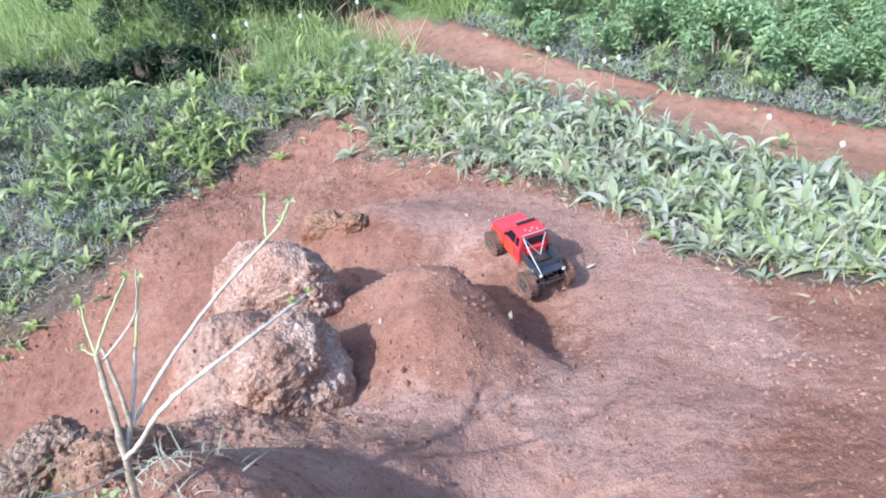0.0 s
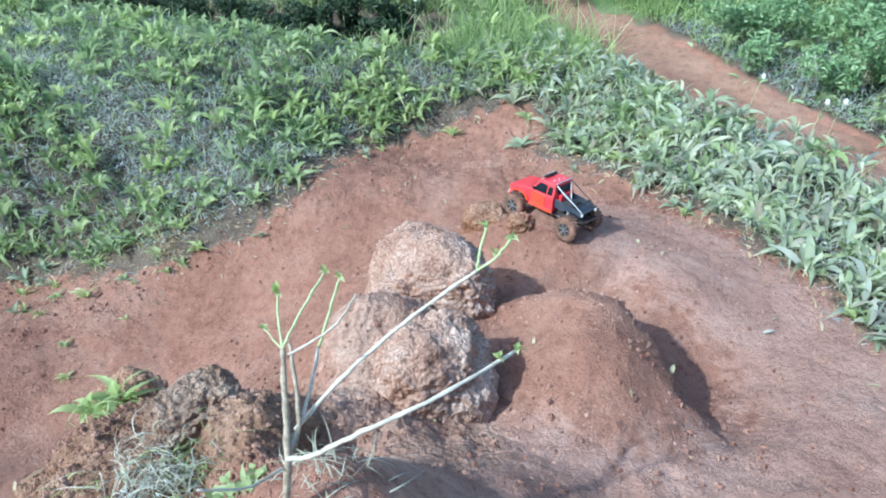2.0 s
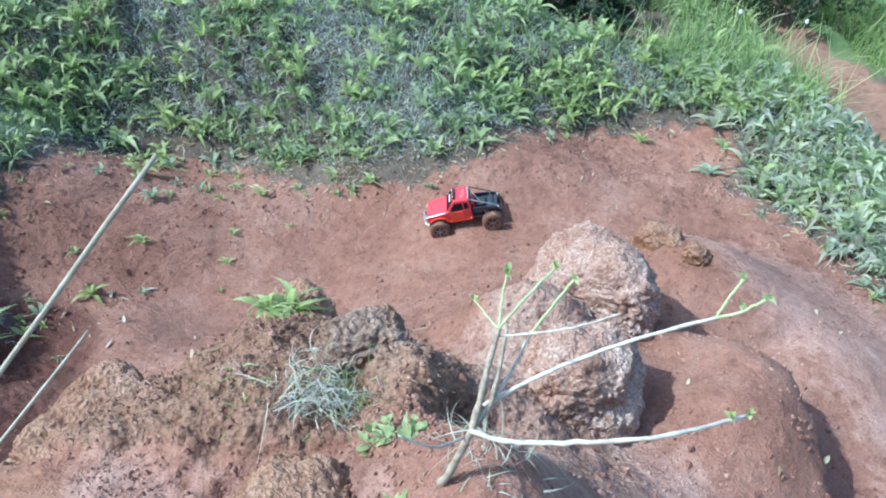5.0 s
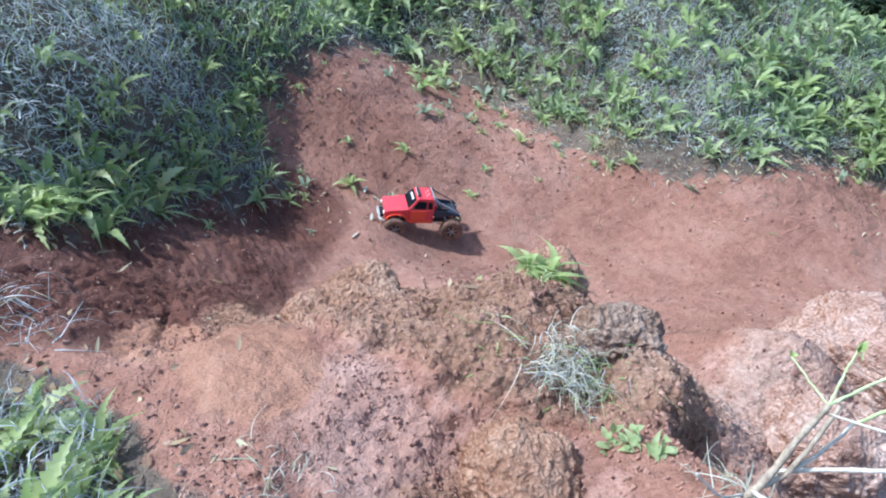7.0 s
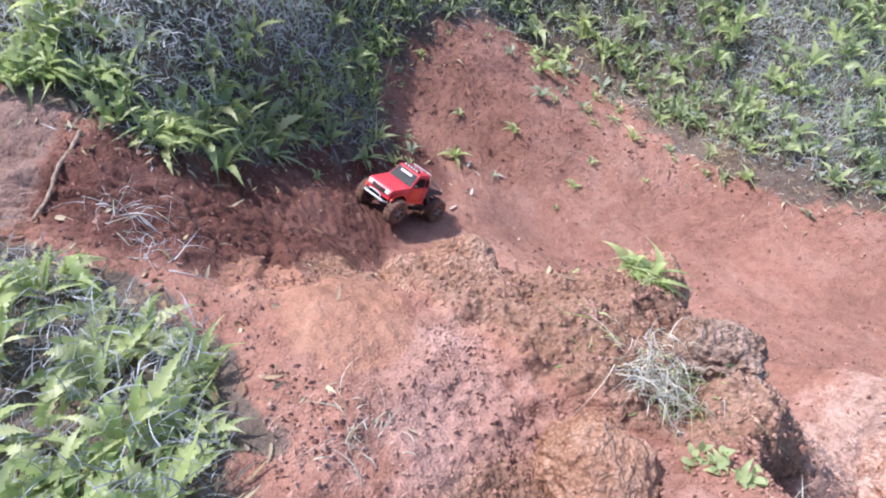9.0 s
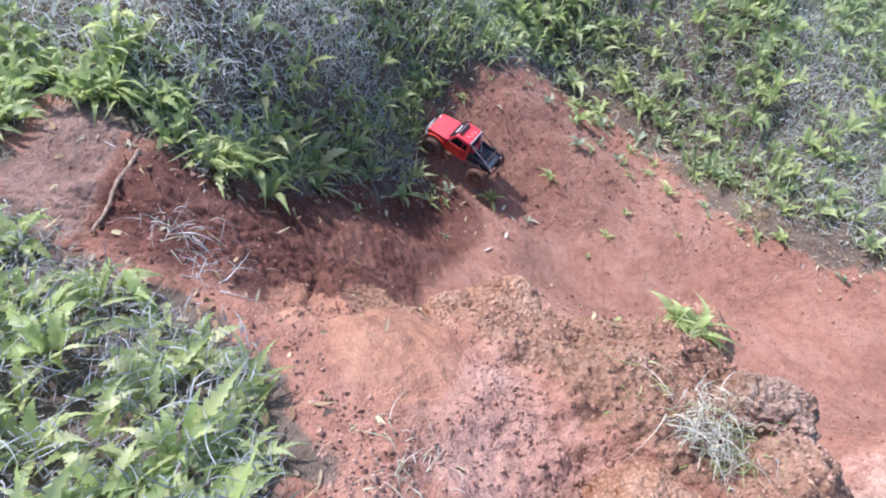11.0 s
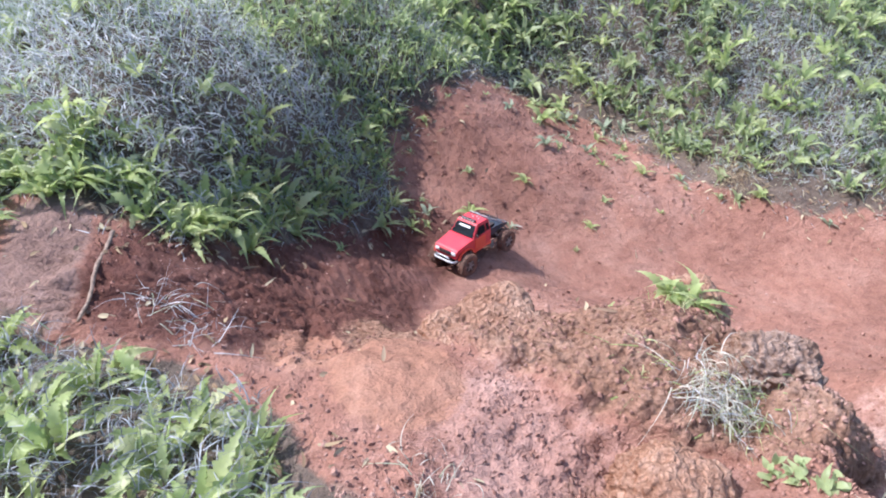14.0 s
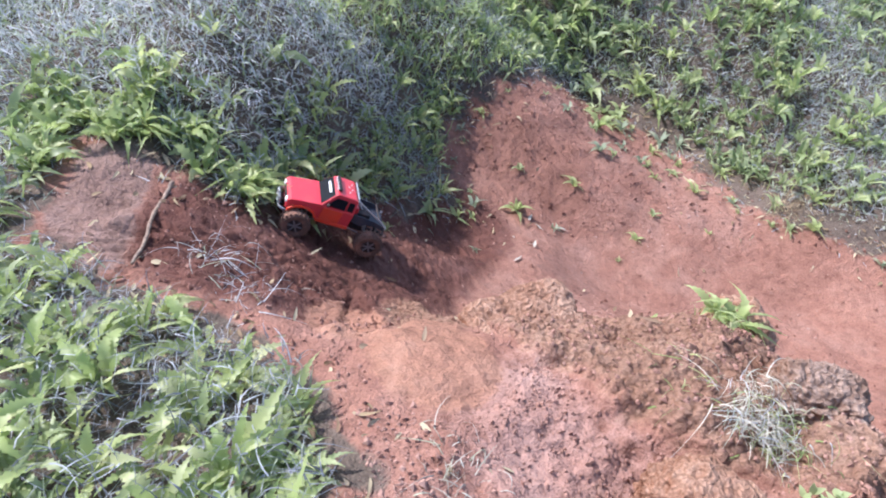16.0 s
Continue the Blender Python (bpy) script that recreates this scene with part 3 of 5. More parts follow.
# ---- boulders of baked earth ----
def boulder(x, y, top, a, b, h, turn, mat, label, seed, pits=1.0, levels=5, square=0.75, lumps=0.055):
    bm = bmesh.new()
    bmesh.ops.create_icosphere(bm, subdivisions=levels, radius=1.0)
    off = Vector((seed * 7.3, seed * 3.1, seed * 1.7))
    for v in bm.verts:
        p = v.co.copy()
        q = Vector((math.copysign(abs(p.x) ** square, p.x) * a, math.copysign(abs(p.y) ** square, p.y) * b, math.copysign(abs(p.z) ** square, p.z) * h))
        big = noise.noise(q * 3.6 + off)
        mid = noise.noise(q * 13.0 + off)
        d1 = noise.voronoi(q * 38.0 + off * 2)[0][0]
        d2 = noise.voronoi(q * 75.0 + off * 3)[0][0]
        q += p.normalized() * (lumps * big + 0.020 * mid + pits * (0.013 * (0.4 - d1) + 0.009 * (0.4 - d2) - 0.022 * max(0.0, noise.noise(q * 27 + off) - 0.22)) + 0.006 * noise.noise(q * 60))
        v.co = q
    me = bpy.data.meshes.new("earth_boulder")
    for f in bm.faces:
        f.smooth = True
    bm.to_mesh(me)
    bm.free()
    me.materials.append(mat)
    ob = new("earth_boulder", me)
    ob.matrix_basis = pose(x, y, top - h, 0, 0, turn)
    return tagged(ob, label, "boulder", "weathered earth boulders beside the lane")


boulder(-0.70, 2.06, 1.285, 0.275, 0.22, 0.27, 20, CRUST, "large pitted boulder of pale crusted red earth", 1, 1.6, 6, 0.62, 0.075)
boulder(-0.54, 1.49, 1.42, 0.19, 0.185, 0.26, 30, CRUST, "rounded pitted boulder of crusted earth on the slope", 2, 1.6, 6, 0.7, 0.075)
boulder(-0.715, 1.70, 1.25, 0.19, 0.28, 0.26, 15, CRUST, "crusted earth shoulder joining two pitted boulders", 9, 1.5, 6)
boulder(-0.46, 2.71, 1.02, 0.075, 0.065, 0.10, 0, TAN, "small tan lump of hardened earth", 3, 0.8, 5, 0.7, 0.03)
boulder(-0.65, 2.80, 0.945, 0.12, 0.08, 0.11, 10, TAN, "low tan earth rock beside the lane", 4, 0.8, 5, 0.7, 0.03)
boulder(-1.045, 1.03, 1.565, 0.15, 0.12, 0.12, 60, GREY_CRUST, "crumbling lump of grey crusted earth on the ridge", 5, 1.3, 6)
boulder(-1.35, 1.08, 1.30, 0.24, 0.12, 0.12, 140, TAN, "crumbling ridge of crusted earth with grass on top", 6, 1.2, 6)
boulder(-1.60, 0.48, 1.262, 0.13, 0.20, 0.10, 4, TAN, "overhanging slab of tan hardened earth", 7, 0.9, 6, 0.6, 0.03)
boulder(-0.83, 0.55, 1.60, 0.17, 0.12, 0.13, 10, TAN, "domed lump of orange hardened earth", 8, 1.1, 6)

# ---- plants ----
def strips(base, az, el, length, width, droop, seg=8, lobes=0.0, fold=0.25, seed=0):
    """Leaves as folded strips that rise from base along az, el and droop with their length: vertices and quads."""
    rng = np.random.default_rng(seed)
    n = len(az)
    s = np.linspace(0, 1, seg + 1)[None, :]
    h = length[:, None] * s * np.cos(el)[:, None]
    v = length[:, None] * (s * np.sin(el)[:, None] - droop[:, None] * s ** 2.2)
    curl = rng.normal(0, 0.25, n)[:, None] * s ** 2 * length[:, None]
    dx, dy = np.cos(az)[:, None], np.sin(az)[:, None]
    mid = np.stack([base[:, :1] + dx * h - dy * curl, base[:, 1:2] + dy * h + dx * curl, base[:, 2:3] + v], -1)
    w = width[:, None] * np.sin(np.pi * np.clip(0.06 + 0.94 * s, 0, 1) ** 0.62) ** 1.2 * 0.5 + 0.0006
    if lobes:
        w = w * (1 - lobes * (np.arange(seg + 1) % 2)[None, :])
    tilt = rng.normal(0, 0.5, n)[:, None]
    ax, ay, azz = -dy * np.cos(tilt), dx * np.cos(tilt), np.sin(tilt) * np.ones_like(s)
    across = np.stack([ax * np.ones_like(s), ay * np.ones_like(s), azz], -1)
    lift = np.zeros_like(mid)
    lift[..., 2] = fold * w
    verts = np.stack([mid - across * w[..., None] + lift, mid, mid + across * w[..., None] + lift], 2)
    k = np.arange(n)[:, None, None] * (seg + 1) * 3 + np.arange(seg)[None, :, None] * 3 + np.arange(2)[None, None, :]
    faces = np.stack([k, k + 1, k + 4, k + 3], -1).reshape(-1, 4)
    return verts.reshape(-1, 3), faces


def blades(base, az, el, length, width, droop, seg=4, seed=0):
    """Thin flat blades or stems."""
    rng = np.random.default_rng(seed)
    n = len(az)
    s = np.linspace(0, 1, seg + 1)[None, :]
    h = length[:, None] * s * np.cos(el)[:, None]
    v = length[:, None] * (s * np.sin(el)[:, None] - droop[:, None] * s ** 2)
    curl = rng.normal(0, 0.3, n)[:, None] * s ** 2 * length[:, None]
    dx, dy = np.cos(az)[:, None], np.sin(az)[:, None]
    mid = np.stack([base[:, :1] + dx * h - dy * curl, base[:, 1:2] + dy * h + dx * curl, base[:, 2:3] + v], -1)
    w = width[:, None] * (1 - 0.85 * s) * 0.5
    turn = rng.uniform(0, math.pi, n)[:, None]
    across = np.stack([np.cos(turn) * np.ones_like(s), np.sin(turn) * np.ones_like(s), 0.2 * np.ones_like(turn * s)], -1)
    verts = np.stack([mid - across * w[..., None], mid + across * w[..., None]], 2)
    k = np.arange(n)[:, None] * (seg + 1) * 2 + np.arange(seg)[None, :] * 2
    faces = np.stack([k, k + 1, k + 3, k + 2], -1).reshape(-1, 4)
    return verts.reshape(-1, 3), faces


def scatter(count, x0, x1, y0, y1, keep, seed):
    rng = np.random.default_rng(seed)
    x, y = rng.uniform(x0, x1, count), rng.uniform(y0, y1, count)
    ok = keep(x, y, rng)
    return np.stack([x[ok], y[ok], sample(x[ok], y[ok])], -1), rng


def patch(x, y, scale, seed):
    """A soft patchiness, 0 to 1, over the plan."""
    return 0.5 + 0.5 * np.sin(x * scale + seed + 1.3 * np.sin(y * scale * 0.7 + seed * 2)) * np.sin(y * scale * 1.1 - seed + 1.1 * np.sin(x * scale * 0.6))


def stuff(name, verts, faces, mat, label, category, smooth=True):
    return tagged(new(name, mesh_of(name, verts, faces, [mat], smooth)), label, category, kind="stuff")


def planted(x, y):
    return (bare_depth(x, y) < 0.0 + 0.16 * (patch(x, y, 8.0, 3.0) - 0.5)) & (trail_depth(x, y) < -0.02) & (y > -1.6 + 0 * x)


def fern_cover(name, mat, count, area, keep, fronds, size, seed, label, pile=0.12, seg=10, lobes=0.3, wide=1.1):
    pts, rng = scatter(count, *area, keep, seed)
    n = len(pts)
    pts[:, 2] += pile * rng.uniform(0, 1, n) * np.clip((-bare_depth(pts[:, 0], pts[:, 1]) - 0.12) / 0.4, 0, 1)
    low = np.where((pts[:, 0] < -2.5) & (pts[:, 1] > 0.15) & (pts[:, 1] < 1.6), 0.65, 1.0)
    base = np.repeat(pts, fronds, 0)
    m = len(base)
    grow = np.repeat(rng.uniform(0.75, 1.3, n), fronds)
    az = (np.tile(np.arange(fronds), n) * 2.4 + np.repeat(rng.uniform(0, 6.28, n), fronds) + rng.normal(0, 0.3, m))
    el = rng.uniform(0.65, 1.4, m)
    length = size * grow * rng.uniform(0.6, 1.15, m) * np.repeat(low, fronds)
    base = base + np.stack([0.012 * np.cos(az), 0.012 * np.sin(az), 0 * az + 0.01], -1)
    v, f = strips(base, az, el, length, length * wide * rng.uniform(0.11, 0.19, m), rng.uniform(0.35, 0.95, m), seg, lobes, 0.3, seed)
    return stuff(name, v, f, mat, label, "fern")


GULLY = [(-6, 5.5), (-3.6, 5.3), (-1.9, 5.35)]
AROUND = (-6.2, 3.0, -1.4, 6.0)
SHOULDER = (-2.4, -0.8, -1.5, 0.0)


def far_side(x, y, r):
    gully = line_distance(x, y, GULLY)
    return planted(x, y) & (bare_depth(x, y) < (-0.07 - 0.08 * patch(x, y, 6.0, 2.0)) * (y > 1.5)) & ((y > 0.1) | (x < -2.35)) & ~((x > -1.6) & (y < 1.5)) & (gully > 0.42)


def heath(x, y):
    """The middle of the overgrown bank and the bank tops, where dead stems outweigh the ferns: 0 to 1."""
    d = -bare_depth(x, y) + 0.25 * (patch(x, y, 4.0, 1.0) - 0.5)
    bank = np.clip((-x - 2.3) / 0.3, 0, 1) * np.clip((1.3 - y) / 0.4, 0, 1) * np.clip((x + 3.95) / 0.4, 0, 1)
    top = np.clip((y - 2.2) / 0.4, 0, 1) * np.clip((-0.3 - x) / 0.5, 0, 1) * (patch(x, y, 2.3, 0.7) > 0.3) * np.clip((2.9 - 0.25 * x - y) / 0.6 + 0.6, 0.35, 1)
    return np.clip((d - 0.16) / 0.15, 0, 1) * np.clip(1.0 * bank + 0.75 * top, 0, 1)


def keep_fern(x, y, r):
    edge = np.exp(-np.abs(bare_depth(x, y) + 0.25) / 0.35)
    left = np.clip((-x - 1.9) / 0.6, 0, 1) * np.clip((3.2 - y) / 0.5, 0, 1)
    return far_side(x, y, r) & (r.uniform(0, 1, len(x)) < (0.25 + 0.5 * edge + 0.45 * (1 - patch(x, y, 1.7, 2.6)) + 0.2 * left) * (1 - 0.93 * heath(x, y)) * np.where((x < -2.3) & (y < 1.2), 0.6, 1.0))


def keep_right(x, y, r):
    return planted(x, y) & (x > -1.0 - 0.25 * r.normal(0, 1, len(x))) & (y < 5.2) & (trail_depth(x, y) < -0.06) & (bare_depth(x, y) > -1.4) & (y < 4.2 - 0.95 * (x - 0.6))


fern_cover("fern_thicket", FERN, 7200, AROUND, lambda x, y, r: keep_fern(x, y, r) & ~((x > -0.9) & (r.uniform(0, 1, len(x)) < 0.6)), 9, 0.185, 11, "dense green ferns on the banks above the lane")
fern_cover("young_ferns", FERN_BRIGHT, 4600, AROUND, lambda x, y, r: keep_fern(x, y, r) & (x < -0.4) & (patch(x, y, 3.0, 4) > 0.45), 8, 0.19, 12, "bright young ferns along the edge of the lane", 0.14, 12, 0.4, 1.25)
fern_cover("pale_ferns", FERN_PALE, 2300, (-1.2, 3.2, 1.6, 5.3), lambda x, y, r: keep_right(x, y, r), 8, 0.19, 13, "pale sunlit broad-leaved ferns on the bank beside the trail", 0.12, 8, 0.0, 0.95)

fern_cover("bank_ferns", FERN_BRIGHT, 620, (-3.6, -2.3, -1.0, 1.1), lambda x, y, r: far_side(x, y, r) & (bare_depth(x, y) > -0.26 + 0.12 * r.normal(0, 1, len(x))), 8, 0.18, 14, "small bright ferns hanging over the edge of the bank", 0.14, 14, 0.5, 1.4)

# grey dead stems woven through the ferns
def keep_brush(x, y, r):
    return far_side(x, y, r) & (r.uniform(0, 1, len(x)) < np.clip(2.6 * patch(x, y, 1.7, 2.6) - 0.5 + 2.0 * heath(x, y) + 0.7 * (x > -0.4) * (patch(x, y, 5.0, 2.0) > 0.45), 0.2, 1) * (0.6 + 0.4 * heath(x, y)))


pts, rng = scatter(300000, *AROUND, keep_brush, 21)
n = len(pts)
pts[:, 2] += rng.uniform(0, 1, n) ** 0.7 * (0.13 + 0.09 * heath(pts[:, 0], pts[:, 1])) * np.clip(-bare_depth(pts[:, 0], pts[:, 1]) / 0.35, 0.1, 1) * np.clip((0.8 - pts[:, 1]) / 0.8 + (pts[:, 1] > 1.6), 0.25, 1)
v, f = blades(pts, rng.uniform(0, 6.28, n), rng.uniform(0.0, 1.3, n), rng.uniform(0.035, 0.10, n), rng.uniform(0.0035, 0.007, n), rng.uniform(0.0, 0.5, n), 2, 22)
stuff("dry_brush", v, f, BRUSH, "grey dead fern stems tangled over the banks", "brush")

# grass between the ferns and on the slope beyond
def keep_grass(x, y, r):
    return far_side(x, y, r) & (r.uniform(0, 1, len(x)) < 0.22 + 0.75 * np.clip((y - 3.6) / 1.5, 0, 1) * np.clip((0.3 - x) / 0.8, 0, 1) + 0.8 * np.clip((-3.5 - x) / 0.4, 0, 1) * np.clip((1.6 - y) / 0.5, 0, 1))


pts, rng = scatter(105000, *AROUND, lambda x, y, r: far_side(x, y, r) & (r.uniform(0, 1, len(x)) < 0.65), 35)
n = len(pts)
pts[:, 2] += rng.uniform(0, 0.10, n) * np.clip(-bare_depth(pts[:, 0], pts[:, 1]) / 0.3, 0, 1)
v, f = strips(pts, rng.uniform(0, 6.28, n), rng.uniform(0.3, 1.3, n), rng.uniform(0.03, 0.085, n), rng.uniform(0.007, 0.014, n), rng.uniform(0.1, 0.8, n), 3, 0.0, 0.3, 36)
stuff("low_herbs", v, f, HERB, "low grey-green leaves that fill the gaps between ferns", "herbs")

pts, rng = scatter(45000, *AROUND, keep_grass, 31)
n = len(pts)
v, f = blades(pts, rng.uniform(0, 6.28, n), rng.uniform(0.9, 1.5, n), rng.uniform(0.10, 0.30, n), rng.uniform(0.004, 0.010, n), rng.uniform(0.05, 0.6, n), 4, 32)
stuff("grass", v, f, GRASS, "green and straw-coloured grass among the ferns", "grass")

pts, rng = scatter(42000, -9, 0.2, 4.9, 12.0, lambda x, y, r: (trail_depth(x, y) < -0.05) & (line_distance(x, y, GULLY) > 0.36) & ((y > 5.7) | (x > -1.9)), 33)
n = len(pts)
v, f = blades(pts, rng.uniform(0, 6.28, n), rng.uniform(1.0, 1.5, n), rng.uniform(0.25, 0.6, n), rng.uniform(0.006, 0.014, n), rng.uniform(0.05, 0.5, n), 3, 34)
stuff("tall_grass", v, f, GRASS, "tall pale grass on the slope beyond the bank", "grass")

def keep_meadow(x, y, r):
    out = np.maximum.reduce([-6.2 - x, x - 3.0, -1.5 - y, y - 6.0])
    return ((out > -0.35 + 0.3 * r.uniform(0, 1, len(x))) | ((x > 1.4) & (y < 2.6))) & (bare_depth(x, y) < -0.05) & (trail_depth(x, y) < -0.05)


pts, rng = scatter(90000, -9, 6.5, -5, 8.5, keep_meadow, 37)
n = len(pts)
v, f = blades(pts, rng.uniform(0, 6.28, n), rng.uniform(0.6, 1.5, n), rng.uniform(0.10, 0.32, n), rng.uniform(0.006, 0.014, n), rng.uniform(0.05, 0.7, n), 3, 38)
stuff("meadow_grass", v, f, GRASS, "rough green grass around the bare shoulder", "grass")

# near clump at the camera's left: ferns and grey stems
fern_cover("near_ferns", FERN_BRIGHT, 140, SHOULDER, lambda x, y, r: planted(x, y) & (bare_depth(x, y) < -0.04) & (y < 0.2), 9, 0.19, 41, "fresh green ferns on the edge of the shoulder", 0.15, 20, 0.45, 1.2)
fern_cover("near_fern_thicket", FERN, 190, SHOULDER, lambda x, y, r: planted(x, y) & (bare_depth(x, y) < -0.03) & (y < 0.2), 9, 0.16, 44, "dark green ferns under the fresh ones on the shoulder", 0.06, 16, 0.45, 1.2)
pts, rng = scatter(9500, *SHOULDER, lambda x, y, r: planted(x, y) & (y < 0.3), 42)
n = len(pts)
pts[:, 2] += rng.uniform(0, 0.13, n)
v, f = blades(pts, rng.uniform(0, 6.28, n), rng.uniform(0.1, 1.3, n), rng.uniform(0.04, 0.12, n), rng.uniform(0.002, 0.0045, n), rng.uniform(0.0, 1.0, n), 5, 43)
stuff("near_dry_brush", v, f, NEAR_BRUSH, "silvery grey dead stems on the edge of the shoulder", "brush")

# short grey and brown stems along the edge of the bare earth
def keep_edge(x, y, r):
    d = bare_depth(x, y) + 0.10 * (patch(x, y, 7.0, 5.0) - 0.5)
    return (d > -0.2) & (d < 0.10) & ((y > 1.4) | (x < -2.3)) & (r.uniform(0, 1, len(x)) < 0.9 - 4.0 * np.abs(d + 0.04))


for k, (mat, count, word) in enumerate(((BRUSH, 26000, "grey"), (LITTER, 20000, "brown"))):
    pts, rng = scatter(count, -4.2, 2.4, -1.0, 4.9, keep_edge, 55 + k)
    n = len(pts)
    v, f = blades(pts, rng.uniform(0, 6.28, n), rng.uniform(-0.1, 1.0, n), rng.uniform(0.02, 0.07, n), rng.uniform(0.003, 0.008, n), rng.uniform(0.0, 0.7, n), 3, 57 + k)
    stuff("edge_litter", v, f, mat, word + " dead stems matted along the edge of the bare earth", "litter")

# litter and pebbles on the bare earth
pts, rng = scatter(10000, -3.9, 1.8, -0.8, 4.6, lambda x, y, r: (bare_depth(x, y) > -0.2) & (r.uniform(0, 1, len(x)) < np.exp(-np.clip(bare_depth(x, y), 0, 9) / 0.11) + 0.012), 51)
n = len(pts)
pts[:, 2] += 0.004
v, f = strips(pts, rng.uniform(0, 6.28, n), rng.uniform(-0.1, 0.4, n), rng.uniform(0.02, 0.07, n), rng.uniform(0.006, 0.016, n), rng.uniform(0.0, 0.4, n), 4, 0.0, 0.4, 52)
stuff("leaf_litter", v, f, LITTER, "dead leaves and stems strewn along the edge of the bare earth", "litter")

pts, rng = scatter(30000, -3.9, 1.8, -0.6, 4.4, lambda x, y, r: (bare_depth(x, y) > -0.05) & (np.hypot(x + 1.47, y - 0.1) > 0.2 + 0.15 * r.uniform(0, 1, len(x))) & (r.uniform(0, 1, len(x)) < 0.15 + 0.85 * np.clip(line_distance(x, y, LANE) / 0.5 - 0.3, 0, 1)), 61)
ico = np.array([(0, 0, 1), (0.9, 0, 0.1), (0, 0.9, -0.1), (-0.9, 0.1, 0), (0, -0.9, 0.1), (0, 0, -0.8)])
tri = np.array([(0, 1, 2), (0, 2, 3), (0, 3, 4), (0, 4, 1), (5, 2, 1), (5, 3, 2), (5, 4, 3), (5, 1, 4)])
n = len(pts)
size = 0.002 + 0.013 * rng.uniform(0, 1, n) ** 3.4
v = (pts[:, None] + ico[None] * size[:, None, None] * rng.uniform(0.4, 1.3, (n, 6, 1)) * rng.uniform(0.5, 1.3, (n, 1, 3))).reshape(-1, 3)
f = (tri[None] + 6 * np.arange(n)[:, None, None]).reshape(-1, 3)
stuff("gravel", v, f, PEBBLE, "small crumbs and pebbles of red earth", "gravel", False)

pts, rng = scatter(9500, -3.9, 1.8, -0.6, 4.4, lambda x, y, r: (bare_depth(x, y) > -0.05) & ~((x > -1.85) & (y < 1.1) & (r.uniform(0, 1, len(x)) < 0.97)) & (np.hypot(x + 1.47, y - 0.1) > 0.34) & (r.uniform(0, 1, len(x)) < 0.06 + 0.5 * np.clip(line_distance(x, y, LANE) / 0.4 - 0.35, 0, 1) + 0.5 * np.exp(-np.clip(bare_depth(x, y), 0, 9) / 0.25) + 0.5 * (x < -2.75)), 63)
n = len(pts)
size = 0.0045 + 0.011 * rng.uniform(0, 1, n) ** 2.5
pts[:, 2] += 0.3 * size
v = (pts[:, None] + ico[None] * size[:, None, None] * rng.uniform(0.6, 1.25, (n, 6, 1)) * rng.uniform(0.6, 1.3, (n, 1, 3))).reshape(-1, 3)
f = (tri[None] + 6 * np.arange(n)[:, None, None]).reshape(-1, 3)
stuff("clods", v, f, CLOD, "loose clods of red earth", "clods", False)


pts, rng = scatter(14000, -1.75, -0.55, -0.15, 1.35, lambda x, y, r: (bare_depth(x, y) > 0.03) & (np.hypot((x + 1.45) / 0.22, (y - 0.13) / 0.18) > 1.1) & (r.uniform(0, 1, len(x)) < 0.25 + 0.75 * patch(x, y, 9.0, 1.0) ** 2), 65)
n = len(pts)
size = 0.0025 + 0.008 * rng.uniform(0, 1, n) ** 3
pts[:, 2] += 0.3 * size
v = (pts[:, None] + ico[None] * size[:, None, None] * rng.uniform(0.6, 1.25, (n, 6, 1)) * rng.uniform(0.6, 1.3, (n, 1, 3))).reshape(-1, 3)
f = (tri[None] + 6 * np.arange(n)[:, None, None]).reshape(-1, 3)
stuff("crumbs", v, f, PEBBLE, "crumbs of red earth fallen from the crusted ridge", "crumbs", False)


# ---- single plants that stand out ----
FROND_MESH = {}


def frond_mesh(mat, size, k):
    key = (mat.name, round(size, 2), k)
    if key not in FROND_MESH:
        rng = np.random.default_rng(100 + k)
        one = np.ones(1)
        v, f = strips(np.zeros((1, 3)), 0 * one, (0.75 + 0.14 * k) * one, size * rng.uniform(0.75, 1.1) * one, size * rng.uniform(0.18, 0.25) * one, rng.uniform(0.45, 0.9) * one, 16, 0.35, 0.3, 200 + k)
        FROND_MESH[key] = mesh_of("frond", v, f, [mat])
    return FROND_MESH[key]


def fern_plant(x, y, size, mat, label, fronds=8, seed=0, lift=0.0, lean=0.0):
    rnd = random.Random(seed)
    root = new("fern_plant")
    root.matrix_basis = pose(x, y, z_at(x, y) + lift, 0, 0, 0)
    for k in range(fronds):
        ob = new("frond", frond_mesh(mat, size, rnd.randrange(4)))
        ob.parent = root
        ob.matrix_basis = pose(0.006 * math.cos(k), 0.006 * math.sin(k), 0.002, rnd.uniform(-14, 14), rnd.uniform(-18, 14), k * 137.5 + rnd.uniform(-20, 20))
    return tagged(root, label, "fern", "single ferns around the lane")


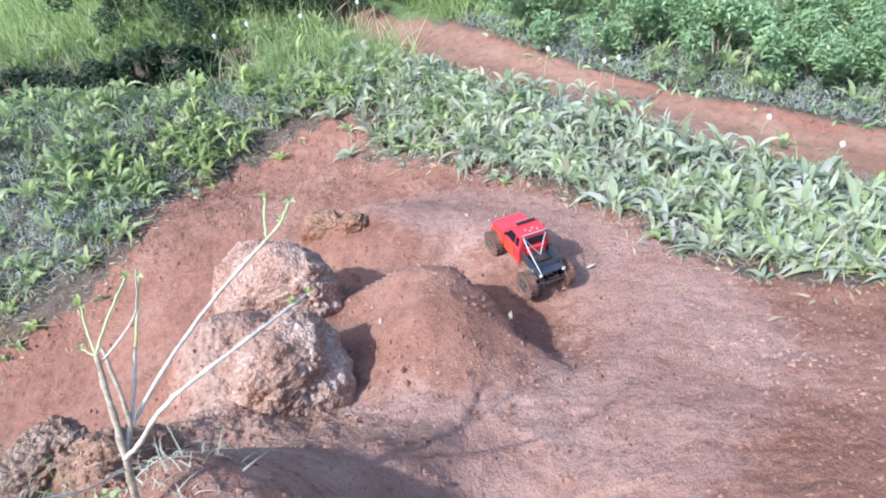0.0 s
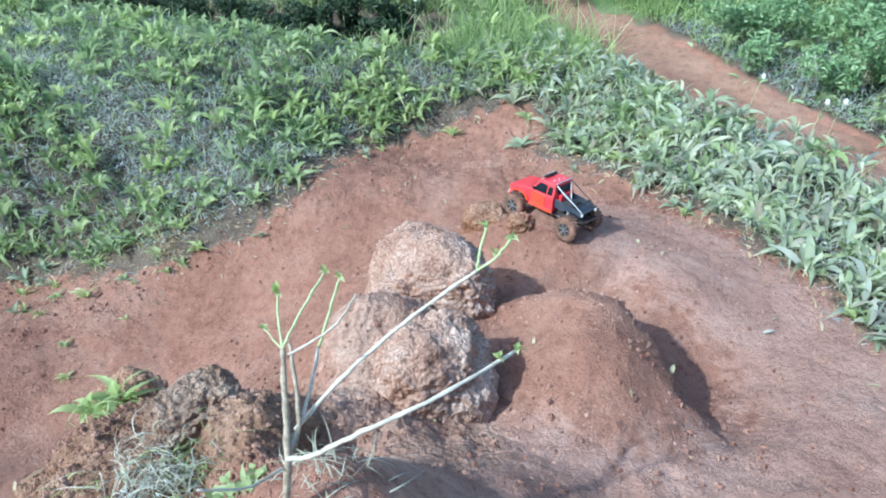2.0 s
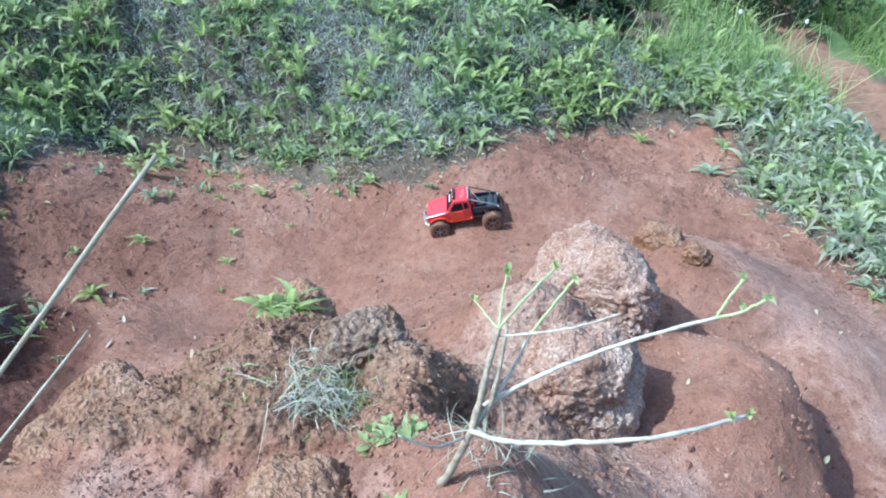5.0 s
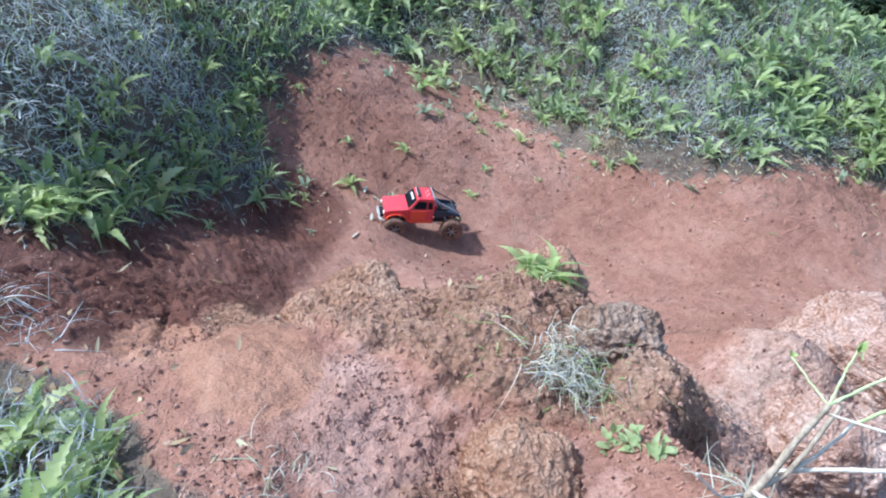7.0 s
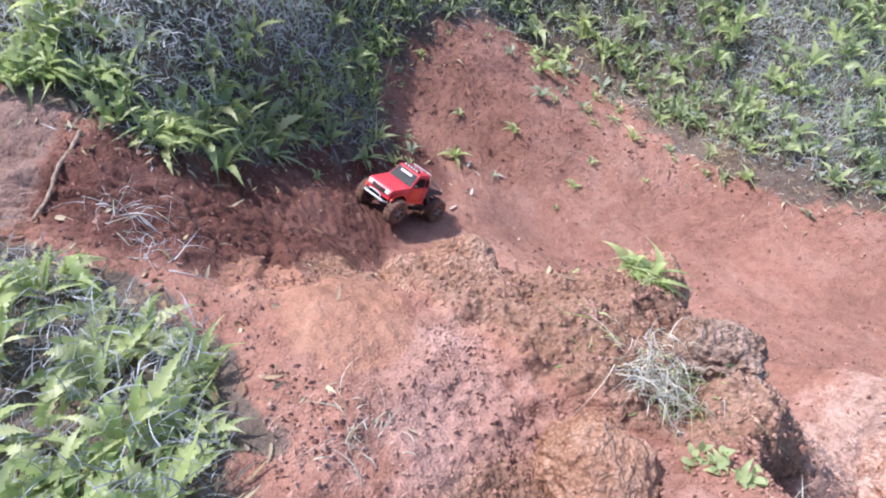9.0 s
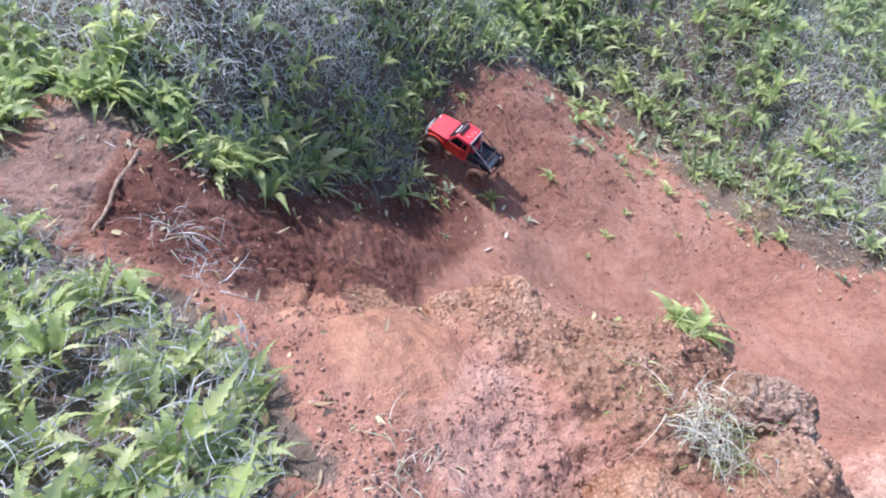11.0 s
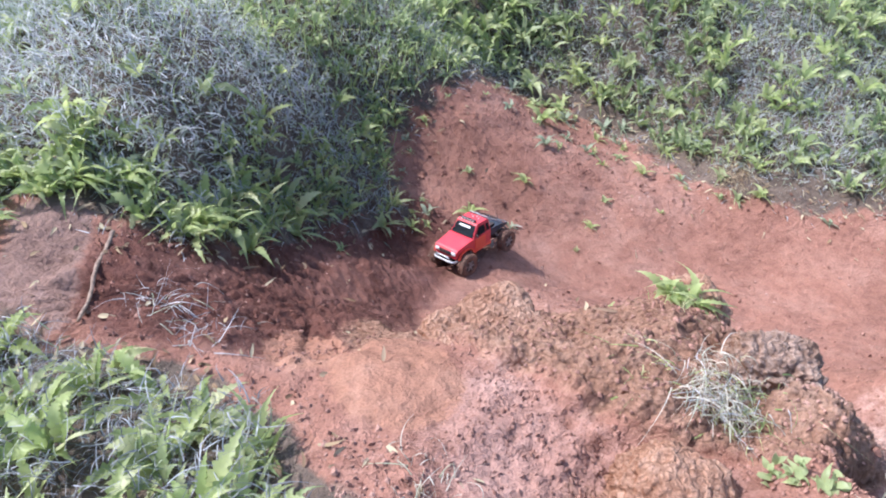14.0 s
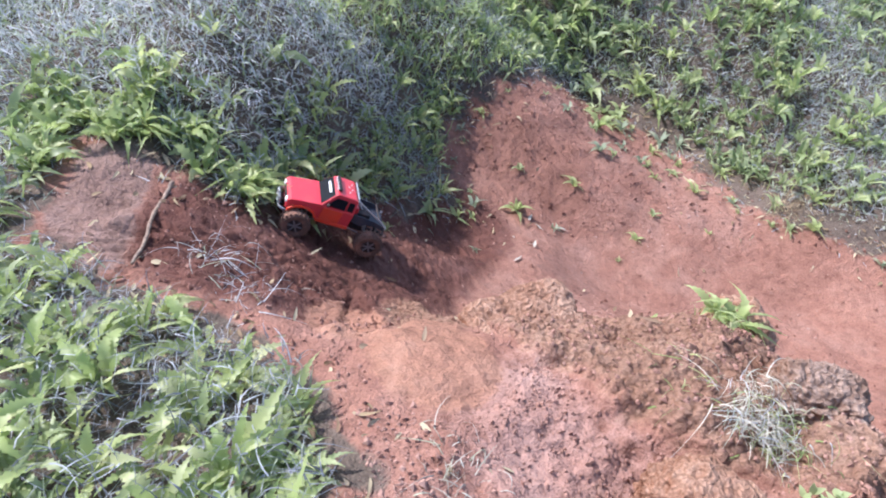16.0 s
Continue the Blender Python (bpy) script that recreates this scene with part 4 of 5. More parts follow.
for k, (x, y, s, m) in enumerate([
    (-3.56, 1.95, 0.20, FERN_BRIGHT), (-3.36, 2.02, 0.10, FERN_PALE), (-3.26, 1.80, 0.13, FERN_PALE), (-2.98, 1.17, 0.15, FERN_BRIGHT), (-3.62, 2.18, 0.14, FERN_PALE),
    (-2.84, 1.36, 0.07, FERN_PALE), (-2.50, -0.10, 0.24, FERN_BRIGHT), (-2.53, -0.30, 0.22, FERN_BRIGHT), (-2.72, -0.62, 0.22, FERN_BRIGHT), (-2.9, 0.30, 0.18, FERN),
    (-2.93, 0.62, 0.17, FERN), (-2.70, 0.12, 0.20, FERN), (-2.62, 0.30, 0.08, FERN), (-1.40, 1.10, 0.17, FERN_BRIGHT), (-1.45, 1.05, 0.15, FERN_BRIGHT), (-1.54, 0.93, 0.12, FERN_BRIGHT),
    (-2.02, 3.28, 0.14, FERN_BRIGHT), (-2.46, 3.83, 0.22, FERN_BRIGHT), (-2.2, 3.9, 0.22, FERN_BRIGHT), (-2.7, 3.7, 0.22, FERN_BRIGHT), (-1.34, 4.75, 0.22, FERN_BRIGHT), (-1.27, 4.5, 0.18, FERN_BRIGHT),
    (-1.9, 4.2, 0.2, FERN_BRIGHT), (-1.6, 4.45, 0.2, FERN_BRIGHT), (1.06, 2.42, 0.12, FERN_PALE), (1.33, 2.16, 0.11, FERN_PALE), (0.72, 2.98, 0.15, FERN_PALE), (-0.72, 4.18, 0.17, FERN_PALE),
    (-0.3, 4.15, 0.18, FERN_PALE), (0.05, 3.9, 0.18, FERN_PALE), (-3.02, 2.56, 0.13, FERN_BRIGHT), (-2.62, 2.64, 0.12, FERN), (-0.62, 0.62, 0.10, FERN_BRIGHT),
]):
    word = {"fern_leaf": "green", "young_fern_leaf": "bright green", "pale_fern_leaf": "pale green"}[m.name]
    up = 0.0
    if (x, y) in ((-1.40, 1.10), (-1.45, 1.05)):
        up = 1.30 - z_at(x, y)
    fern_plant(x, y, s, m, word + (" small fern sprig on bare earth" if s < 0.16 else " arching fern at the edge of the bare earth"), 6 if s < 0.12 else 9, 300 + k, up)


rnd = random.Random(17)
for k in range(34):
    x, y = rnd.choice(((-2.15, 3.98), (-2.5, 3.85), (-1.85, 4.25), (-1.25, 4.72), (-0.85, 4.78)))
    x, y = x + rnd.gauss(0, 0.14), y + rnd.gauss(0, 0.09)
    fern_plant(x, y, rnd.uniform(0.17, 0.24), rnd.choice((FERN, FERN_BRIGHT, FERN_BRIGHT)), "lush green fern in a clump on the bank", 9, 1500 + k, 0.05)

rnd = random.Random(7)
made = 0
while made < 44:
    x, y = rnd.uniform(-3.9, -2.5), rnd.uniform(0.7, 2.5)
    d = float(bare_depth(np.array([x]), np.array([y]))[0])
    if d < 0.02 or rnd.random() > 1.2 * math.exp(-d / 0.3) + 0.10:
        continue
    fern_plant(x, y, rnd.choice((0.05, 0.07, 0.09, 0.12)), rnd.choice((FERN_PALE, FERN_BRIGHT, FERN)), "tiny green fern sprig on the bare slope", 5, 900 + made)
    made += 1
while made < 84:
    k = rnd.randrange(4, 20)
    (x0, y0), (x1, y1), s = BARE[k], BARE[k + 1], rnd.random()
    x, y = x0 + (x1 - x0) * s + rnd.uniform(-0.12, 0.12), y0 + (y1 - y0) * s + rnd.uniform(-0.12, 0.08)
    fern_plant(x, y, rnd.choice((0.08, 0.11, 0.14)), rnd.choice((FERN_PALE, FERN_BRIGHT, FERN)), "small fern at the edge of the lane", 7, 900 + made)
    made += 1


def grass_tuft(x, y, mat, label, count, length, seed, lift=0.0, facing=0.0, spread=2.5):
    rng = np.random.default_rng(seed)
    bx, by = x + rng.normal(0, 0.06, count), y + rng.normal(0, 0.05, count)
    base = np.stack([bx, by, sample(bx, by) + lift * rng.uniform(0, 1, count)], -1)
    v, f = blades(base, rng.normal(facing, spread, count), rng.uniform(0.0, 1.3, count), length * rng.uniform(0.4, 1.2, count), rng.uniform(0.002, 0.0045, count), rng.uniform(0.5, 1.5, count), 8, seed)
    return tagged(new("grass_tuft", mesh_of("grass_tuft", v, f, [mat])), label, "grass", kind="stuff")


grass_tuft(-1.02, 0.83, STRAW, "tuft of dry grey straw hanging over the crumbling edge", 230, 0.155, 71, 0.08, -0.9, 1.5)
grass_tuft(-1.01, 0.83, BRUSH, "grey dead blades within the dry tuft", 70, 0.13, 79, 0.07, -0.6, 1.9)
grass_tuft(-0.97, 0.86, GRASS, "green grass blades within the dry tuft", 110, 0.11, 72, 0.04)
grass_tuft(-1.42, 1.07, GRASS, "green grass blades on top of the crumbling ridge", 60, 0.11, 78, 0.05)
grass_tuft(-1.17, 0.72, GRASS, "small green tuft on the crumbling edge", 30, 0.10, 73)
grass_tuft(-1.08, 0.06, STRAW, "dry grass tuft beside the packed dome", 70, 0.12, 74)
grass_tuft(-0.52, 0.80, STRAW, "dry straw at the foot of the bare shrub", 90, 0.14, 75)
grass_tuft(-2.57, 2.69, LITTER, "dark dead roots hanging from the edge of the bank", 260, 0.09, 80, 0.03)
grass_tuft(-2.05, -0.42, BRUSH, "grey dead twigs on the red slope", 60, 0.22, 76)
grass_tuft(-1.85, -0.35, BRUSH, "grey dead twigs beside the ferns", 60, 0.2, 77)


def leafy_sprig(x, y, seed):
    """A low plant with rounded leaves."""
    root = new("seedling")
    root.matrix_basis = pose(x, y, z_at(x, y), 0, 0, 0)
    rnd = random.Random(seed)
    for k in range(12):
        one = np.ones(1)
        v, f = strips(np.zeros((1, 3)), one * (k * 2.4), one * rnd.uniform(0.2, 1.2), one * rnd.uniform(0.026, 0.045), one * rnd.uniform(0.014, 0.022), one * 0.3, 6, 0.0, 0.3, seed + k)
        ob = new("leaf", mesh_of("leaf", v, f, [FERN]))
        ob.parent = root
        ob.matrix_basis = pose(rnd.uniform(-0.03, 0.03), rnd.uniform(-0.03, 0.03), 0.01)
    return tagged(root, "low seedling with rounded green leaves on red earth", "plant")


leafy_sprig(-0.795, 0.75, 82)
leafy_sprig(-0.71, 0.81, 83)
leafy_sprig(-0.76, 0.775, 84)


# ---- the bare shrub in front of the boulders ----
def limb(name, points, r0, r1, mat, parent, label="", seed=0, sides=8):
    line = bend(points, 6, 0.0012, seed)
    n = len(line) - 1
    radii = [0.88 * (r0 + (r1 - r0) * k / n) * (1 + 0.12 * math.sin(k * 1.9 + seed)) for k in range(n + 1)]
    return part(name, tube(bmesh.new(), line, radii, sides), mat, parent, label, smooth=True)


def bud(point, parent, seed, size=0.022):
    rnd = random.Random(seed)
    verts, faces = [], []
    for k in range(5):
        one = np.ones(1)
        v, f = strips(np.array([point], float), one * (k * 1.3 + rnd.random()), one * rnd.uniform(0.2, 1.3), one * size * rnd.uniform(0.7, 1.2), one * size * 0.5, one * 0.3, 4, 0.0, 0.4, seed + k)
        faces.append(f + sum(len(q) for q in verts))
        verts.append(v)
    ob = new("leaf_bud", mesh_of("leaf_bud", np.concatenate(verts), np.concatenate(faces), [FERN_BRIGHT]))
    ob.parent = parent
    return ob


shrub = new("bare_shrub")
foot = Vector((-0.575, 0.70, z_at(-0.575, 0.70) - 0.02))
shrub.matrix_basis = pose(*foot)


def rel(*pts):
    return [tuple(Vector(p) - foot) for p in pts]


limb("trunk", rel(foot, (-0.556, 0.70, 1.78), (-0.540, 0.727, 1.92), (-0.562, 0.79, 2.0), (-0.578, 0.841, 2.072)), 0.0105, 0.0056, BARK, shrub, "", 1)
limb("stem", rel((-0.545, 0.735, 1.90), (-0.535, 0.78, 1.97), (-0.568, 0.85, 2.08)), 0.0063, 0.0042, BARK, shrub, "", 2)
limb("branch", rel((-0.540, 0.725, 1.92), (-0.46, 0.685, 2.02), (-0.37, 0.663, 2.14), (-0.267, 0.717, 2.19), (-0.168, 0.848, 2.184)), 0.0056, 0.0031, PALE_BARK, shrub, "pale bleached branch", 3)
limb("branch", rel((-0.548, 0.78, 1.93), (-0.47, 0.86, 2.02), (-0.37, 0.94, 2.11), (-0.271, 1.007, 2.182)), 0.0049, 0.0035, PALE_BARK, shrub, "pale bleached branch", 4)
limb("shoot", rel((-0.271, 1.007, 2.182), (-0.268, 1.02, 2.22), (-0.264, 1.04, 2.255)), 0.0028, 0.0028, GREEN_BARK, shrub, "green shoot", 5)
limb("shoot", rel((-0.271, 1.007, 2.182), (-0.24, 1.02, 2.21), (-0.217, 1.031, 2.248)), 0.0028, 0.0028, GREEN_BARK, shrub, "green shoot", 6)
limb("branch", rel((-0.538, 0.74, 1.93), (-0.530, 0.82, 1.99), (-0.538, 0.892, 2.033)), 0.0045, 0.0035, PALE_BARK, shrub, "pale bleached branch", 7)
limb("shoot", rel((-0.538, 0.892, 2.033), (-0.52, 0.925, 2.10), (-0.504, 0.95, 2.164)), 0.0035, 0.0028, GREEN_BARK, shrub, "green shoot", 8)
limb("twig", rel((-0.57, 0.84, 2.06), (-0.46, 0.82, 2.18), (-0.38, 0.76, 2.33)), 0.0028, 0.0017, PALE_BARK, shrub, "thin grey twig", 9)
limb("shoot", rel((-0.578, 0.841, 2.072), (-0.57, 0.90, 2.10), (-0.555, 0.99, 2.13)), 0.0031, 0.0028, GREEN_BARK, shrub, "green shoot", 10)
limb("shoot", rel((-0.578, 0.841, 2.072), (-0.60, 0.88, 2.10), (-0.62, 0.923, 2.122)), 0.0028, 0.0021, GREEN_BARK, shrub, "green shoot", 11)
limb("twig", rel((-0.545, 0.72, 1.90), (-0.56, 0.63, 1.97), (-0.60, 0.58, 2.03)), 0.0031, 0.0021, PALE_BARK, shrub, "thin grey twig", 12)
limb("twig", rel((-0.578, 0.841, 2.072), (-0.64, 0.90, 2.02), (-0.69, 0.95, 1.98)), 0.0024, 0.0014, GREEN_BARK, shrub, "thin green twig", 13)
limb("stump", rel((-0.565, 0.70, 1.70), (-0.53, 0.66, 1.74), (-0.50, 0.64, 1.77)), 0.0077, 0.0084, PALE_BARK, shrub, "cut pale stub", 14)
for k, p in enumerate(rel((-0.168, 0.848, 2.184), (-0.19, 0.82, 2.19), (-0.264, 1.04, 2.255), (-0.217, 1.031, 2.248), (-0.245, 1.03, 2.21), (-0.62, 0.923, 2.122), (-0.69, 0.95, 1.98), (-0.555, 0.99, 2.13), (-0.504, 0.95, 2.164))):
    bud(p, shrub, 400 + 10 * k, 0.026 if k == 5 else 0.016)
tagged(shrub, "bare shrub with pale bleached branches and green shoots", "shrub")


STALKS = {}   # each stalk's foot and the places of its tip, time by time, as it is brushed aside


def stalk(x, y, long, r0, r1, tips, label, seed):
    foot = Vector((x, y, z_at(x, y) - 0.02))
    rest = (Vector(tips[0][1]) - foot).normalized() * long
    side = rest.cross(Vector((0, 0, 1))).normalized() * 0.03
    ob = new("dry_stalk")
    ob.matrix_basis = pose(*foot)
    limb("stem", [(0, 0, 0), tuple(rest * 0.35 - side * 0.6), tuple(rest * 0.7 - side * 0.5), tuple(rest)], r0, r1, STALK_BARK, ob, "", seed)
    for k in (0.5, 0.68, 0.84):
        bm = bmesh.new()
        bmesh.ops.create_icosphere(bm, subdivisions=1, radius=1.45 * (r0 + (r1 - r0) * k), matrix=Matrix.Translation(rest * k - side * 0.5 * min(1.0, (1 - k) / 0.3)))
        part("joint", bm, STALK_BARK, ob, "swollen joint of the stem", smooth=True)
    STALKS[ob.name] = (ob, foot, rest, tips)
    return tagged(ob, label, "stalk")


ASIDE = (6.85, (-0.10, 0.10, 2.25))
stalk(-0.80, -1.06, 1.80, 0.0034, 0.0020, [(5.3, (-0.64, 0.287, 2.694)), (5.5, (-0.625, 0.318, 2.672)), (5.6, (-0.613, 0.330, 2.668)), (6.0, (-0.595, 0.289, 2.691)), (6.4, (-0.49, 0.196, 2.802)), ASIDE], "dry pale stalk leaning over the shoulder", 1)
stalk(-0.86, -1.02, 1.55, 0.0034, 0.0020, [(5.3, (-0.872, 0.306, 2.337)), (5.6, (-0.843, 0.393, 2.172)), (6.0, (-0.576, 0.235, 2.398)), (6.4, (-0.581, 0.140, 2.524)), ASIDE], "second dry pale stalk leaning over the shoulder", 2)
stalk(-1.02, -0.98, 1.55, 0.0030, 0.0018, [(5.3, (-0.744, 0.125, 2.568)), (5.6, (-0.682, 0.117, 2.558)), (6.0, (-0.630, 0.056, 2.602)), (6.4, (-0.582, -0.009, 2.643)), ASIDE], "short dry stalk beside the leaning ones", 3)

# root across the cut bank
root = new("tree_root")
root.matrix_basis = pose(-2.41, -0.57, z_at(-2.41, -0.57))
o = Vector((-2.41, -0.57, z_at(-2.41, -0.57)))
line = [(-2.44, -0.54), (-2.37, -0.57), (-2.25, -0.60), (-2.12, -0.62), (-1.99, -0.65)]
limb("stem", [tuple(Vector((x, y, z_at(x, y) + 0.012)) - o) for x, y in line], 0.010, 0.006, ROOT_BARK, root, "", 5)
tagged(root, "thin brown root lying across the cut bank", "root")

# fallen leaves in the lane
for k, (x, y, a) in enumerate([(-2.87, 1.25, 20), (-2.84, 1.38, 80), (-2.9, 1.22, 140), (-2.66, 1.09, 60), (-2.62, 1.12, 150), (-2.75, 1.05, 10), (0.62, 2.33, 30), (1.0, 2.6, 70), (-2.5, 0.95, 100)]):
    one = np.ones(1)
    v, f = strips(np.zeros((1, 3)), 0 * one, 0.15 * one, 0.06 * one, 0.016 * one, 0.25 * one, 6, 0.0, 0.5, 500 + k)
    ob = new("fallen_leaf", mesh_of("fallen_leaf", v, f, [STRAW]))
    ob.matrix_basis = pose(x, y, z_at(x, y) + 0.006, 0, 0, a)
    tagged(ob, "dry straw-coloured fallen leaf on red soil", "leaf", "fallen leaves in the lane")


# ---- shrubs beyond the trail ----
def bush(x, y, wide, tall, seed, leaves=2600, mat=SHRUB, label="leafy green shrub with small leaves beside the trail"):
    rng = np.random.default_rng(seed)
    root = new("bush")
    z = z_at(x, y)
    root.matrix_basis = pose(x, y, z)
    k = 14
    centres = np.stack([rng.normal(0, wide * 0.42, k), rng.normal(0, wide * 0.42, k), tall * rng.uniform(0.25, 0.85, k)], -1)
    for c in centres[:6]:
        limb("stem", [(0.3 * c[0], 0.3 * c[1], -0.03), (0.6 * c[0], 0.6 * c[1], 0.5 * c[2]), tuple(c)], 0.012, 0.004, BARK, root, "", seed, 5)
    pick = rng.integers(0, k, leaves)
    d = rng.normal(0, 1, (leaves, 3))
    d /= np.linalg.norm(d, axis=1)[:, None]
    p = centres[pick] + d * (wide * 0.27 * rng.uniform(0.35, 1.0, leaves) ** 0.5)[:, None] * (0.8, 0.8, 0.75)
    p[:, 2] = np.maximum(p[:, 2], 0.02)
    size = rng.uniform(0.026, 0.058, leaves)
    v, f = strips(p, rng.uniform(0, 6.28, leaves), rng.uniform(-0.3, 1.0, leaves), size, size * rng.uniform(0.3, 0.5, leaves), rng.uniform(0, 0.5, leaves), 2, 0.0, 0.3, seed)
    ob = new("crown", mesh_of("crown", v, f, [mat]))
    ob.parent = root
    return tagged(root, label, "shrub", "shrubs beyond the trail")


for k, (x, y, w, h) in enumerate([(0.85, 5.85, 0.55, 0.55), (1.45, 5.2, 0.55, 0.55), (2.0, 4.75, 0.5, 0.5), (2.55, 4.35, 0.5, 0.45), (3.1, 4.0, 0.5, 0.4), (1.7, 6.0, 0.7, 0.8), (2.5, 5.4, 0.7, 0.75), (3.3, 4.9, 0.7, 0.7),
                                  (0.8, 6.8, 0.7, 0.8), (2.1, 7.0, 0.8, 1.0), (3.3, 6.2, 0.8, 1.0), (4.2, 5.2, 0.8, 0.9), (-0.1, 6.9, 0.6, 0.7), (-0.9, 7.6, 0.6, 0.6), (4.0, 4.1, 0.6, 0.5), (1.2, 8.2, 0.9, 1.2), (-1.8, 8.4, 0.8, 0.9),
                                  (3.2, 7.8, 1.0, 1.3), (4.8, 6.8, 1.0, 1.3), (0.0, 9.6, 1.0, 1.3), (-3.4, 9.5, 0.9, 1.0), (5.4, 4.6, 0.8, 0.9)]):
    bush(x, y, w, h, 600 + k, 4200 if k < 8 else 2600)
# shrubs whose blackened leaves stand in for the shadow of the gully
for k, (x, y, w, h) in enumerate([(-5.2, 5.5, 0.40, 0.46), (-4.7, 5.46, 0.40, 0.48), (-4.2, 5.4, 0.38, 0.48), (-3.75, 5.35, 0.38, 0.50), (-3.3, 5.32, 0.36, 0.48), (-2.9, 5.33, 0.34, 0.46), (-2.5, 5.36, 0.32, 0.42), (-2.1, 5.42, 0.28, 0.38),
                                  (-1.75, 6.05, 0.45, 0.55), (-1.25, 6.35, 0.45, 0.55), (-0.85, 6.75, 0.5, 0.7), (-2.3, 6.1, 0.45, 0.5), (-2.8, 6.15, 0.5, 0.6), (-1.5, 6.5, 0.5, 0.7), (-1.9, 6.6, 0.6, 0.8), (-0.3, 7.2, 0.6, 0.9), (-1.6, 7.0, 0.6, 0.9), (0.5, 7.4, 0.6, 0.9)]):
    bush(x, y, w, h, 700 + k, 2600, SHADED_SHRUB, "dense green shrub with shade darkened into its leaf colour")

pts, rng = scatter(9000, 0.3, 6.0, 2.4, 9.0, lambda x, y, r: (trail_depth(x, y) < 0.06) & (y > 5.6 - 0.95 * (x - 0.3) - 0.4) & (y + 0.95 * x > 5.3), 91)
n = len(pts)
v, f = strips(pts, rng.uniform(0, 6.28, n), rng.uniform(0.2, 1.3, n), rng.uniform(0.04, 0.12, n), rng.uniform(0.012, 0.03, n), rng.uniform(0.1, 0.6, n), 4, 0.0, 0.3, 92)
stuff("trailside_herbs", v, f, SHRUB, "low leafy herbs at the foot of the shrubs", "herbs")

# seed heads on the bank
for k, (x, y, h) in enumerate([(0.66, 4.30, 0.34), (0.98, 4.05, 0.34), (1.06, 4.02, 0.38), (1.75, 3.35, 0.26), (1.95, 2.95, 0.26), (-1.75, 5.0, 0.45), (-1.5, 5.05, 0.5), (-1.1, 5.1, 0.5), (-0.7, 5.4, 0.45)]):
    z = z_at(x, y)
    root = new("seed_head")
    root.matrix_basis = pose(x, y, z)
    limb("stem", [(0, 0, -0.02), (0.01, 0.01, h * 0.6), (0.03, 0.0, h)], 0.0022, 0.0015, GREEN_BARK, root, "", k, 5)
    bm = bmesh.new()
    bmesh.ops.create_icosphere(bm, subdivisions=2, radius=0.013)
    for v in bm.verts:
        v.co *= 1 + 0.35 * noise.noise(v.co * 90)
        v.co.z *= 1.4
    part("flower", bm, WHITE, root, "pale fluffy seed head", pose(0.03, 0, h))
    tagged(root, "thin stalk with a pale seed head", "flower", "seed heads on the bank")


# ---- the model truck ----
def wheel(parent, x, y, front):
    """Spins about its y axis; outer face towards the side on which it sits."""
    s = 1 if y > 0 else -1
    hub = new("wheel")
    hub.parent = parent
    hub.matrix_basis = pose(x, y, 0.058)
    bm = bmesh.new()
    prof = [(0.031, -0.021), (0.050, -0.023), (0.056, -0.017), (0.058, 0.0), (0.056, 0.017), (0.050, 0.023), (0.031, 0.021)]
    n = 40
    rings = [[bm.verts.new((r * math.cos(a), w, r * math.sin(a))) for r, w in prof] for a in (2 * math.pi * k / n for k in range(n))]
    for k in range(n):
        a, b = rings[k], rings[(k + 1) % n]
        for j in range(len(prof)):
            j2 = (j + 1) % len(prof)
            bm.faces.new((a[j], b[j], b[j2], a[j2]))
    # lugs
    for k in range(20):
        for side in (-1, 1):
            t = 2 * math.pi * (k + (0.5 if side > 0 else 0)) / 20
            lug = bmesh.ops.create_cube(bm, size=1.0)["verts"]
            m = Matrix.Rotation(-t, 4, "Y") @ Matrix.Translation((0.0575, side * 0.0125, 0)) @ Matrix.Rotation(side * 0.35, 4, "X") @ Matrix.Diagonal((0.007, 0.017, 0.008, 1))
            bmesh.ops.transform(bm, matrix=m, verts=lug)
    bmesh.ops.recalc_face_normals(bm, faces=bm.faces)
    part("tyre", bm, TYRE, hub, "knobbly black tyre caked with red dust")
    bm = bmesh.new()
    tube(bm, [(0, -0.018, 0), (0, 0.018, 0)], 0.031, 28)
    part("rim", bm, BLACK, hub, "black beadlock rim")
    bm = bmesh.new()
    for k in range(6):
        t = math.pi * k / 3
        v = bmesh.ops.create_cube(bm, size=1.0)["verts"]
        bmesh.ops.transform(bm, matrix=Matrix.Rotation(t, 4, "Y") @ Matrix.Translation((0.017, s * 0.0195, 0)) @ Matrix.Diagonal((0.022, 0.004, 0.006, 1)), verts=v)
    tube(bm, [(0, s * 0.017, 0), (0, s * 0.024, 0)], 0.007, 8)
    part("spokes", bm, STEEL, hub, "grey metal spokes and hub nut")
    return hub


truck = new("model_truck")
# shell of the cab: bonnet, screen, roof
bm = bmesh.new()
prism(bm, [(0.212, 0.098, 0.080), (0.216, 0.140, 0.083), (0.205, 0.150, 0.084), (0.098, 0.166, 0.088), (0.090, 0.166, 0.088), (-0.048, 0.166, 0.088), (-0.050, 0.092, 0.086), (0.088, 0.090, 0.086), (0.105, 0.120, 0.086), (0.150, 0.135, 0.086), (0.192, 0.124, 0.084)], 0, 0, 0, 0.004)
bonnet = part("body", bm, RED, truck, "glossy red lexan pickup cab shell")
bm = bmesh.new()
